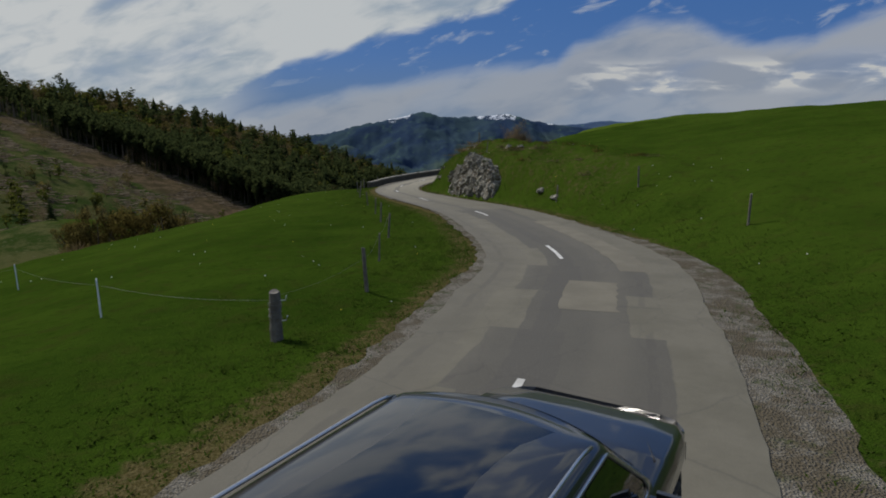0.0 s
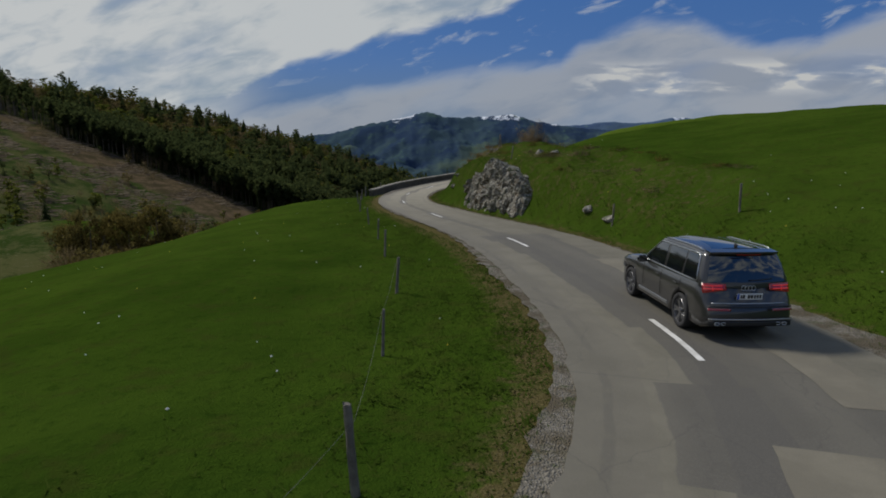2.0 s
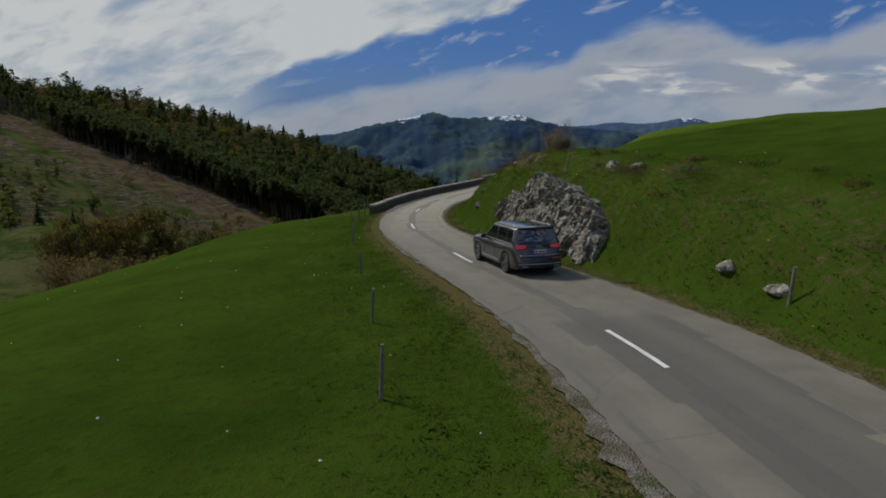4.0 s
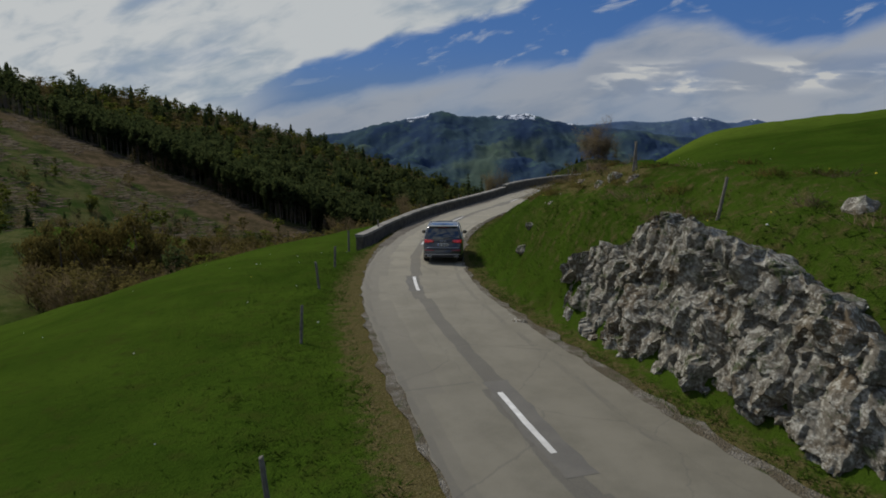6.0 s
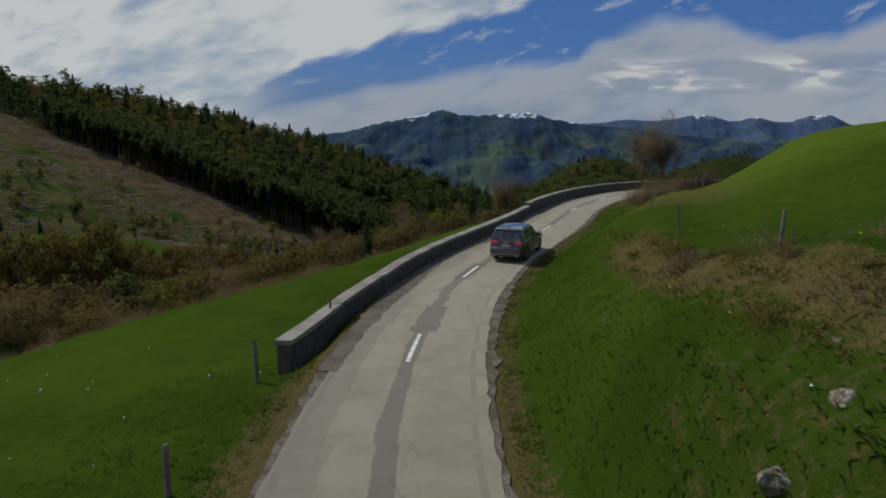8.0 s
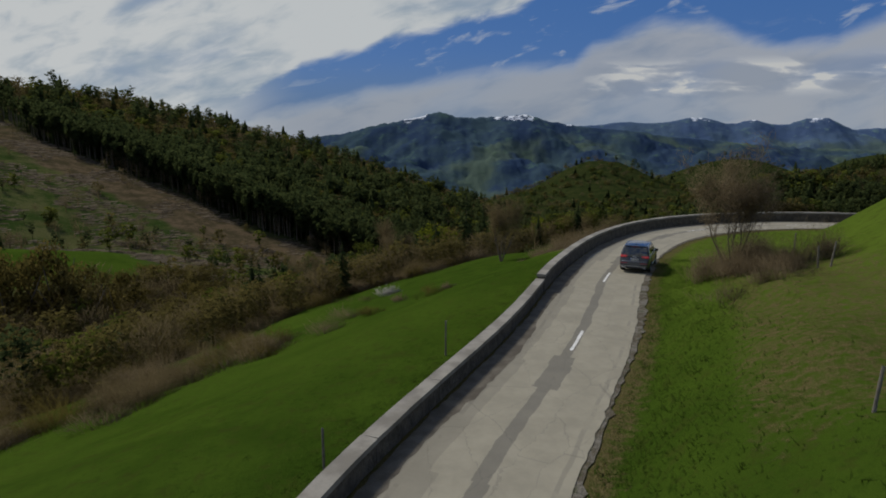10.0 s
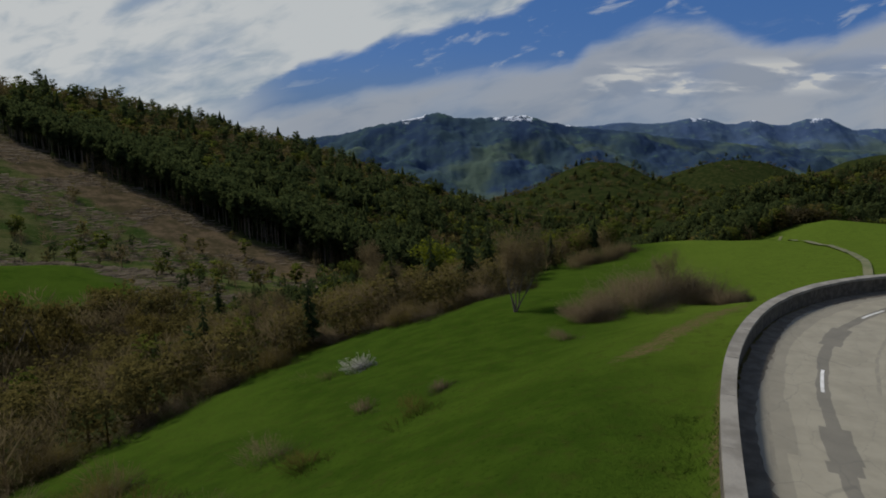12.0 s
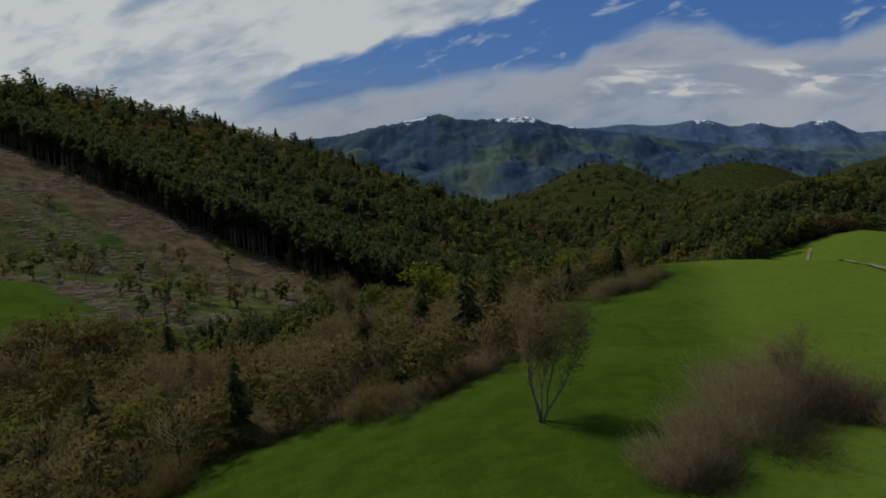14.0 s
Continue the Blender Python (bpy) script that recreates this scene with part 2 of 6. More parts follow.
def asphalt_material():
    """Worn asphalt. The map "road" holds metres across and along."""
    m, N, bsdf = material("worn_asphalt", 0.86, 0.0, 0.35)
    uv = N.add("ShaderNodeUVMap")
    uv.uv_map = "road"
    across, along, _ = N.split(N.out(uv, "UV"))
    p = place(N)
    # strips and repairs end in steps: one random width for every few metres
    step = N.white(N.math("FLOOR", N.math("MULTIPLY", along, 0.30)))
    step2 = N.white(N.math("FLOOR", N.math("ADD", N.math("MULTIPLY", along, 0.23), 40.5)))
    wobble = N.math("MULTIPLY", N.math("SUBTRACT", N.noise(N.join(across, N.math("MULTIPLY", along, 0.5), 0.0), 1.3, 5, 0.6), 0.5), 0.32)
    grit = N.noise(p, 55.0, 3, 0.7)
    stain = N.noise(p, 0.9, 6, 0.65)
    # cloud shade early and sunlight later on the road, put into the base colour
    shaded_base = N.mixc(N.ramp2(stain, 0.3, 0.7), rgb(0.116, 0.107, 0.079), rgb(0.152, 0.140, 0.106))
    sunlit_base = N.mixc(N.ramp2(stain, 0.3, 0.7), rgb(0.225, 0.205, 0.152), rgb(0.285, 0.260, 0.194))
    base = N.mixc(N.ramp2(along, START_END, START_END + 48), shaded_base, sunlit_base)
    dark = rgb(0.078, 0.073, 0.064)
    # the left strip is greyer
    left = N.math("ADD", N.math("ADD", across, wobble), N.math("MULTIPLY", step2, 0.55))
    base = N.mixc(N.math("MULTIPLY", N.ramp2(left, -1.05, -1.10), 0.38), base, rgb(0.112, 0.103, 0.083))
    # the darker seam along the middle, where strips of tar meet
    seam = N.math("SUBTRACT", N.math("ABSOLUTE", N.math("ADD", N.math("ADD", across, wobble), N.math("MULTIPLY", N.math("SUBTRACT", step2, 0.5), 0.18))), N.math("MULTIPLY", N.ramp2(step, 0.66, 0.74), 0.22))
    base = N.mixc(N.math("MULTIPLY", N.ramp2(seam, 0.25, 0.21), 0.60), base, dark)
    # the wide dark repair where the road bends
    wide = N.math("SUBTRACT", N.math("ABSOLUTE", N.math("SUBTRACT", N.math("ADD", across, wobble), 0.55)), N.math("MULTIPLY", step, 0.75))
    start = N.math("MULTIPLY", N.ramp2(along, START_END, START_END - 1.0), N.ramp2(wide, 1.06, 1.02))
    base = N.mixc(N.math("MULTIPLY", start, 0.72), base, dark)
    # tyre tracks, polished paler, and grit
    lane = N.math("ABSOLUTE", N.math("SUBTRACT", N.math("ABSOLUTE", across), 1.25))
    base = N.mixc(N.math("MULTIPLY", N.ramp2(lane, 0.55, 0.1), 0.12), base, rgb(0.22, 0.200, 0.150))
    base = N.mixc(N.math("MULTIPLY", N.ramp2(grit, 0.45, 0.75), 0.28), base, rgb(0.22, 0.203, 0.165))
    tar = N.math("SUBTRACT", N.math("ABSOLUTE", N.math("ADD", across, N.math("MULTIPLY", wobble, 0.7))), 1.93)
    base = N.mixc(N.math("MULTIPLY", N.ramp2(N.math("ABSOLUTE", tar), 0.10, 0.05), N.math("MULTIPLY", N.ramp2(stain, 0.44, 0.56), 0.28)), base, rgb(0.06, 0.056, 0.052))
    crack = N.voronoi(N.join(N.math("ADD", across, N.math("MULTIPLY", stain, 0.9)), N.math("MULTIPLY", along, 0.45), 0.0), 0.62, "DISTANCE_TO_EDGE")
    base = N.mixc(N.math("MULTIPLY", N.ramp2(crack, 0.008, 0.002), 0.25), base, rgb(0.05, 0.048, 0.046))
    N.link(base, bsdf.inputs["Base Color"])
    relief(N, bsdf, grit, 0.35, 0.01)
    return m


def gravel_material():
    m, N, bsdf = material("gravel", 0.95, 0.0, 0.3)
    p = place(N)
    stones = N.voronoi(p, 30.0)
    tint = N.voronoi(p, 30.0, what="Color")
    r, g, b = N.split(tint)
    c = N.mixc(r, rgb(0.110, 0.098, 0.074), rgb(0.235, 0.214, 0.174))
    c = N.mixc(N.math("MULTIPLY", N.ramp2(N.noise(p, 1.2, 6, 0.7), 0.42, 0.56), 0.8), c, rgb(0.085, 0.066, 0.036))
    c = N.mixc(N.math("MULTIPLY", N.ramp2(N.noise(p, 1.9, 6, 0.75), 0.53, 0.66), 0.8), c, rgb(0.048, 0.062, 0.014))
    N.link(c, bsdf.inputs["Base Color"])
    relief(N, bsdf, stones, 0.9, 0.05)
    return m


def rock_material():
    m, N, bsdf = material("limestone", 0.92, 0.0, 0.25)
    p = place(N)
    big = N.noise(p, 0.9, 8, 0.68)
    mid = N.noise(p, 3.5, 7, 0.7)
    fine = N.noise(p, 22.0, 5, 0.7)
    c = N.mixc(N.ramp2(mid, 0.34, 0.66), rgb(0.085, 0.073, 0.053), rgb(0.215, 0.198, 0.160))
    c = N.mixc(N.math("MULTIPLY", N.ramp2(big, 0.50, 0.60), 0.7), c, rgb(0.105, 0.074, 0.040))
    c = N.mixc(N.math("MULTIPLY", N.ramp2(N.noise(p, 7.5, 9, 0.85), 0.51, 0.56), 0.9), c, rgb(0.44, 0.43, 0.37))
    c = N.mixc(N.math("MULTIPLY", N.ramp2(N.noise(p, 1.6, 9, 0.8), 0.54, 0.60), 0.85), c, rgb(0.035, 0.055, 0.012))
    gap = N.voronoi(N.mixc(0.12, p, N.noise_colour(p, 2.0)), 1.6, "DISTANCE_TO_EDGE")
    c = N.mixc(N.math("MULTIPLY", N.ramp2(gap, 0.020, 0.004), 0.35), c, rgb(0.016, 0.014, 0.011))
    N.link(c, bsdf.inputs["Base Color"])
    relief(N, bsdf, N.math("ADD", mid, N.math("MULTIPLY", fine, 0.6)), 0.7, 0.07)
    return m


def foliage(name, a, b, rough=0.75):
    """Leaves or twigs: each island of the mesh has its own shade between a and b."""
    m, N, bsdf = material(name, 1.0, 0.0, 0.0)
    geo = N.add("ShaderNodeNewGeometry")
    info = N.add("ShaderNodeObjectInfo")
    mixed = N.mixc(N.out(geo, "Random Per Island"), rgb(*a), rgb(*b))
    n = N.noise(place(N), 0.8, 5, 0.7)
    mixed = N.mixc(N.math("MULTIPLY", N.ramp2(n, 0.4, 0.7), 0.4), mixed, rgb(*[0.55 * x for x in a]))
    N.link(mixed, bsdf.inputs["Base Color"])
    thin = N.add("ShaderNodeBsdfTranslucent")
    N.link(mixed, thin.inputs["Color"])
    both = N.add("ShaderNodeMixShader")
    both.inputs[0].default_value = 0.5
    N.link(bsdf.outputs[0], both.inputs[1])
    N.link(thin.outputs[0], both.inputs[2])
    N.link(both.outputs[0], m.node_tree.nodes["Material Output"].inputs["Surface"])
    return m


GRASS = grass_material()
ASPHALT = asphalt_material()
GRAVEL = gravel_material()
ROCK = rock_material()
CONCRETE = mottled("weathered_concrete", (0.27, 0.25, 0.21), (0.16, 0.145, 0.118), 0.9, 0.9, bump=0.5, fine=18.0)
STONEFACE = mottled("old_masonry", (0.125, 0.105, 0.080), (0.060, 0.051, 0.040), 2.6, 0.95, bump=1.0, depth=0.08, fine=6.0)
PALE_PATCH = mottled("pale_asphalt", (0.185, 0.168, 0.126), (0.15, 0.136, 0.102), 1.2, 0.9, bump=0.35, fine=50.0)
DARK_PATCH = mottled("dark_asphalt", (0.135, 0.126, 0.106), (0.110, 0.103, 0.088), 1.2, 0.85, bump=0.35, fine=50.0)
WALL_FOOT = mottled("wall_foot_dark", (0.070, 0.058, 0.042), (0.125, 0.108, 0.082), 1.6, 0.95, bump=0.6, fine=24.0)
TRACK = mottled("worn_track", (0.145, 0.140, 0.070), (0.080, 0.095, 0.030), 0.4, 0.95, bump=0.3, fine=6.0)
PAINT_LINE = mottled("road_paint", (0.72, 0.71, 0.67), (0.50, 0.49, 0.45), 2.0, 0.7, bump=0.2, fine=60.0)
POSTWOOD = mottled("grey_weathered_wood", (0.20, 0.18, 0.15), (0.115, 0.10, 0.08), 6.0, 0.9, bump=0.6, fine=50.0)
WIRE = plain("galvanised_wire", (0.16, 0.165, 0.15), 0.6, 0.5)
BUDS = foliage("budding_twigs", (0.092, 0.078, 0.024), (0.160, 0.134, 0.046))
SLASH = foliage("sawn_timber", (0.10, 0.08, 0.055), (0.24, 0.20, 0.15))
TWIG = foliage("thicket_twigs", (0.140, 0.108, 0.062), (0.240, 0.190, 0.120))
CONIFER = foliage("conifer_needles", (0.034, 0.050, 0.019), (0.080, 0.098, 0.034))
SPRING = foliage("young_leaves", (0.066, 0.086, 0.016), (0.135, 0.145, 0.028))
BARE = foliage("bare_twigs", (0.115, 0.090, 0.046), (0.195, 0.155, 0.084))
STEM = mottled("pale_bark", (0.17, 0.135, 0.095), (0.10, 0.08, 0.058), 0.8, 0.95, bump=0.3, fine=8.0)
BARK = mottled("bark", (0.085, 0.068, 0.05), (0.15, 0.125, 0.095), 4.0, 0.95, bump=0.6, fine=20.0)

# ---------------------------------------------------------------- mesh helpers


def mesh_object(name, verts, faces, mat, parent=None, smooth=False):
    me = bpy.data.meshes.new(name)
    me.from_pydata(verts, [], faces)
    me.materials.append(mat)
    if smooth:
        me.polygons.foreach_set("use_smooth", [True] * len(me.polygons))
    ob = new(name, me)
    ob.parent = parent
    return ob


def part(name, bm, mat, parent, label="", smooth=True):
    """Links a bmesh as one mesh object under a thing or a part."""
    me = bpy.data.meshes.new(name)
    bm.to_mesh(me)
    bm.free()
    me.materials.append(mat)
    if smooth:
        me.polygons.foreach_set("use_smooth", [True] * len(me.polygons))
    ob = new(name, me)
    ob.parent = parent
    return tagged(ob, label)


def base(name, m, label, category, group="", kind=""):
    ob = new(name)
    ob.empty_display_size = 0.2
    ob.matrix_world = m
    return tagged(ob, label, category, group, kind)


# ---------------------------------------------------------------- the plan of the road and the land
LINE = [(-32, -38), (-19, -22), (-9.4, -9.2), (-3.4, -0.5), (0.4, 6.6), (2.5, 13), (3.85, 20.2), (2.2, 33.9), (-1.68, 47),
        (-4.55, 59.2), (-4.9, 71.6), (-2.9, 83.2), (3.0, 97.6), (7.2, 109.7), (12.6, 121.4), (19.2, 129.5), (27.8, 134.0),
        (38, 134.5), (50, 130), (66, 121)]


def spline(points, step=0.5):
    """A smooth line through the points, sampled evenly."""
    pts = [np.array(p, float) for p in points]
    pts = [2 * pts[0] - pts[1]] + pts + [2 * pts[-1] - pts[-2]]
    rows = []
    for a, b, c, d in zip(pts, pts[1:], pts[2:], pts[3:]):
        for t in np.linspace(0, 1, 30, endpoint=False):
            rows.append(0.5 * (2 * b + (c - a) * t + (2 * a - 5 * b + 4 * c - d) * t * t + (3 * b - a - 3 * c + d) * t ** 3))
    rows = np.array(rows)
    s = np.concatenate([[0], np.cumsum(np.linalg.norm(np.diff(rows, axis=0), axis=1))])
    at = np.arange(0, s[-1], step)
    return np.stack([np.interp(at, s, rows[:, k]) for k in range(2)], 1), at


ROAD, ROAD_S = spline(LINE)
TANGENT = np.gradient(ROAD, axis=0)
TANGENT /= np.linalg.norm(TANGENT, axis=1)[:, None]
RIGHT = np.stack([TANGENT[:, 1], -TANGENT[:, 0]], 1)


def s_at(y):
    """Metres along the road where it first reaches y."""
    return float(np.interp(y, ROAD[: int(np.argmax(ROAD[:, 1])), 1], ROAD_S[: int(np.argmax(ROAD[:, 1]))]))


S0 = s_at(0.0)
KNOTS = np.array([s_at(y) for y in (-30, 6, 20, 34, 47, 59, 72, 83, 98, 110, 121)])
ROAD_Z = np.array([1.75, 1.42, 1.20, 0.85, 0.42, 0.0, -0.42, -0.58, -0.45, -0.48, -0.62])
HALF_L = np.array([2.8, 2.35, 2.4, 2.2, 1.95, 2.1, 2.05, 2.3, 2.45, 2.45, 2.5])
HALF_R = np.array([3.0, 3.15, 3.4, 3.3, 2.65, 2.3, 2.25, 2.3, 2.2, 2.2, 2.4])


def road_z(s):
    return np.interp(s, KNOTS, ROAD_Z)


def on_road(s, d=0.0):
    """Place and heading at s metres along and d metres to the right of the middle."""
    x = np.interp(s, ROAD_S, ROAD[:, 0]) + d * np.interp(s, ROAD_S, RIGHT[:, 0])
    y = np.interp(s, ROAD_S, ROAD[:, 1]) + d * np.interp(s, ROAD_S, RIGHT[:, 1])
    t = np.array([np.interp(s, ROAD_S, TANGENT[:, 0]), np.interp(s, ROAD_S, TANGENT[:, 1])])
    return x, y, float(road_z(s)), t


# knolls and hollows of the open land
MARKS = np.array([
    (-12, 0, 0.2), (-30, 0, -2.6), (-27, 40, -2.9), (-25, 62, -3.6), (-23, 85, -4.4), (-23, 100, -7.6), (-60, 30, -11),
    (-60, 95, -19), (-110, 150, -41), (-120, 50, -23), (-188, 283, -28), (-150, 205, -40), (-4, 133, -7.6), (-13, 165, -15.4), (6, 180, -12.6), (-21, 219, -27),
    (-62, 240, -40), (-50, 318, -54), (36, 278, -24.2), (70, 298, -24.6), (147, 372, -42), (205, 440, -35.5), (260, 455, -42), (190, 372, -41), (215, 500, -58), (120, 420, -58), (100, 322, -29.5), (62, 202, -16.5), (42, 160, -8), (45, 75, 8.8), (50, 102, 8.4),
    (30, 110, 6.6), (25, 88, 6.9), (22, 60, 6.0), (45, 28, 8.0), (40, -10, 6), (90, 70, 11), (90, 140, 3), (40, -60, 5), (-40, -60, -2)], float)


def rbf_weights(c):
    d = np.sqrt(((c[:, None, :2] - c[None, :, :2]) ** 2).sum(2) + 30.0)
    n = len(c)
    a = np.zeros((n + 3, n + 3))
    a[:n, :n] = d
    a[:n, n:] = np.concatenate([np.ones((n, 1)), c[:, :2]], 1)
    a[n:, :n] = a[:n, n:].T
    return np.linalg.solve(a, np.concatenate([c[:, 2], np.zeros(3)]))


MARK_W = rbf_weights(MARKS)


def open_land(x, y):
    z = MARK_W[-3] + MARK_W[-2] * x + MARK_W[-1] * y
    for (a, b, _), w in zip(MARKS, MARK_W):
        z = z + w * np.sqrt((x - a) ** 2 + (y - b) ** 2 + 30.0)
    return z


def smooth01(a, lo, hi):
    t = np.clip((a - lo) / (hi - lo), 0, 1)
    return t * t * (3 - 2 * t)


def waves(x, y, size, seed, octaves=4):
    """Cheap smooth unevenness: sines in many directions, about -1 to 1."""
    r = np.random.RandomState(seed)
    z, amp, tot = 0.0, 1.0, 0.0
    k = 2 * np.pi / size
    for _ in range(octaves):
        for _ in range(4):
            a, ph = r.uniform(0, 2 * np.pi, 2)
            z = z + amp * np.sin(k * (x * np.cos(a) + y * np.sin(a)) + ph + 1.3 * np.sin(k * 0.6 * (y * np.cos(a) - x * np.sin(a)) + ph * 2))
            tot += amp
        amp *= 0.5
        k *= 2.1
    return z / tot * 2.2


# ridge of the wooded mountain across the valley
RIDGE_A, RIDGE_B = np.array([-700.0, 800.0]), np.array([-310.0, 1360.0])
RIDGE_U = (RIDGE_B - RIDGE_A) / np.linalg.norm(RIDGE_B - RIDGE_A)


def ridge_uv(x, y):
    u = (x - RIDGE_A[0]) * RIDGE_U[0] + (y - RIDGE_A[1]) * RIDGE_U[1]
    n = (x - RIDGE_A[0]) * RIDGE_U[1] - (y - RIDGE_A[1]) * RIDGE_U[0]
    return u, n


def mountain_side(x, y):
    u, n = ridge_uv(x, y)
    top = np.interp(u, [-900, -300, 0, 300, 680, 780, 900, 1000, 1150, 1300, 1900], [188, 134, 97, 68, -6, -42, -100, -140, -180, -205, -290])
    return top - 0.235 * np.maximum(n, 0) - 0.10 * np.maximum(-n, 0) + 3 * waves(x, y, 330, 3) * smooth01(np.abs(n), 0, 200)


def far_hills(x, y):
    """Wooded spurs to the right of the valley."""
    low = -165 - 145 * smooth01(y, 1700, 2900)
    z = low
    for a, b, top, wide, deep in ((480, 2110, -60, 250, 400), (1290, 2900, -78, 480, 420), (2200, 3050, -48, 620, 420), (330, 660, -36, 190, 150), (520, 760, -22, 260, 220),
                                  (1100, 1300, -20, 500, 500), (900, 600, -8, 380, 340)):
        z = np.maximum(z, low - 10 + (top - low + 10) * np.exp(-(((x - a) / wide) ** 2 + ((y - b) / deep) ** 2)))
    return z + 6 * waves(x, y, 240, 8) * smooth01(y, 400, 700) + 9 * waves(x, y, 420, 18) * smooth01(y, 1500, 2300)


def across(x, y):
    """Metres along the road and to the right of it, for arrays of places near it."""
    s, d = np.zeros_like(x), np.full_like(x, 1e3)
    near = (x > -80) & (x < 130) & (y > -60) & (y < 190)
    px, py = x[near], y[near]
    line = ROAD[::2]
    k = np.zeros(len(px), int)
    for i in range(0, len(px), 20000):
        q = (px[i:i + 20000, None] - line[None, :, 0]) ** 2 + (py[i:i + 20000, None] - line[None, :, 1]) ** 2
        k[i:i + 20000] = q.argmin(1)
    k = k * 2
    dx, dy = px - ROAD[k, 0], py - ROAD[k, 1]
    along = dx * TANGENT[k, 0] + dy * TANGENT[k, 1]
    side = dx * RIGHT[k, 0] + dy * RIGHT[k, 1]
    dist = np.sqrt(dx * dx + dy * dy) * np.sign(side + 1e-9)
    s[near], d[near] = ROAD_S[k] + np.clip(along, -1, 1), dist
    return s, d


BANK_S = np.array([s_at(y) for y in (-30, 5, 20, 32, 42, 48, 56, 64, 70, 85, 100, 112, 124)])
BANK_H = np.array([1.0, 0.9, 1.5, 3.0, 4.2, 4.6, 4.9, 4.6, 3.5, 3.3, 2.6, 1.2, 0.4])
STEEP = np.array([0, 0, 0.1, 0.6, 0.95, 1.0, 0.85, 0.5, 0.35, 0.25, 0.15, 0.05, 0.0])
WALL_FROM = s_at(70.2)


def land(x, y):
    """Height of the ground for arrays of places."""
    x, y = np.asarray(x, float), np.asarray(y, float)
    shape = x.shape
    x, y = x.ravel(), y.ravel()
    z = open_land(np.clip(x, -260, 320), np.clip(y, -120, 500))
    out = np.maximum(np.maximum(np.where(x > 0, x - 290, -x - 150), 0), np.maximum(y - 330 - 130 * smooth01(x, 90, 170), -100 - y))
    far = np.maximum(mountain_side(x, y), far_hills(x, y))
    w = smooth01(out, 0, 170)
    z = z * (1 - w) + far * w
    z = np.maximum(z, np.where(ridge_uv(x, y)[1] < 700, mountain_side(x, y), -1e3))
    z = z + 0.30 * waves(x, y, 23, 5) * smooth01(np.abs(x), 8, 25)
    s, d = across(x, y)
    zr = road_z(s)
    hl, hr = np.interp(s, KNOTS, HALF_L), np.interp(s, KNOTS, HALF_R)
    lump = 0.10 * waves(x, y, 5.0, 2, 3)
    # to the right: verge, then the bank
    e = np.maximum(d - hr - 0.9, 0)
    high, steep = np.interp(s, BANK_S, BANK_H), np.interp(s, BANK_S, STEEP)
    t = np.clip(e / 5.5, 0, 1)
    soft = t * t * (3 - 2 * t) * 0.6 + t * 0.4
    hard = smooth01(e, 0.25, 2.1) * 0.68 + 0.32 * smooth01(e, 0.1, 6.0)
    bank = zr + high * (soft * (1 - steep) + hard * steep) + lump * smooth01(e, 0, 1.5) * (1 + 2 * steep) - 0.05
    wr = smooth01(e, 4.0, 16.0)
    right = bank * (1 - wr) + z * wr
    # to the left: verge, then the meadow that falls away
    g = np.maximum(-d - hl - 0.5, 0)
    walled = smooth01(s, WALL_FROM - 3, WALL_FROM + 3) * (1 - smooth01(s, s_at(121) + 60, s_at(121) + 75))
    verge = zr - 0.05 - 0.055 * g - walled * (0.75 * smooth01(g, 0.25, 1.1) + 0.10 * g) + lump * smooth01(g, 0.3, 2)
    wl = smooth01(g, 2.5, 17.0)
    left = verge * (1 - wl) + z * wl
    z2 = np.where(d > 0, right, left)
    inside = (d > -hl - 0.5) & (d < hr + 0.9)
    z2 = np.where(inside, zr - 0.06, z2)
    z = np.where(np.abs(d) < 60, z2, z)
    return z.reshape(shape)


def cut_edge(n):
    """How far along the ridge the clearing reaches, for each distance below the crest."""
    return np.interp(n, [250, 300, 370, 430, 475, 510, 555, 613, 670, 730, 800], [20, 26, 32, 38, 48, 56, 62, 67, 80, 92, 100])


def felled(x, y, strip=True):
    """Where the mountain side has been cleared."""
    u, n = ridge_uv(x, y)
    edge = np.interp(u, [-600, 0, 30, 60], [180, 250, 280, 300])
    end = cut_edge(n)
    rag = 9 * waves(x, y, 60, 4)
    return smooth01(n + rag, edge - 4, edge + 8) * (1 - smooth01(n + rag, 800, 850)) * (1 - smooth01(u + 0.5 * rag, end - 4, end + 6)) * (1 - glade(x, y) * strip)


# outline of the open meadow below the road: the woods begin behind it
EDGE_X = (-400, -140, -90, -60, -42, -35, -27, -23, -15, -5, 2, 8, 20, 45, 62, 150, 260, 900)
EDGE_Y = (330, 200, 152, 130, 132, 156, 170, 182, 182, 180, 186, 208, 246, 276, 352, 425, 480, 800)


def glade(x, y):
    """The strip of meadow across the valley."""
    a, b = np.array([-112.0, 258.0]), np.array([-330.0, 462.0])
    w = (b - a) / np.linalg.norm(b - a)
    along, off = (x - a[0]) * w[0] + (y - a[1]) * w[1], (x - a[0]) * w[1] - (y - a[1]) * w[0]
    return smooth01(along, 0, 25) * smooth01(along + 10 * waves(x, y, 40, 9), 118, 98) * smooth01(np.abs(off) + 5 * waves(x, y, 30, 8), 34, 25)


def wooded(x, y):
    """Share of woodland at a place."""
    u, n = ridge_uv(x, y)
    edge = np.interp(x, EDGE_X, EDGE_Y)
    w = smooth01(y - edge + 3 * waves(x, y, 30, 6), -2, 6) * (1 - np.exp(-(((x - 40) / 90) ** 2 + ((y - 2000) / 110) ** 2) * 1.5))
    return np.clip(w * (1 - np.maximum(felled(x, y, False), glade(x, y))), 0, 1)


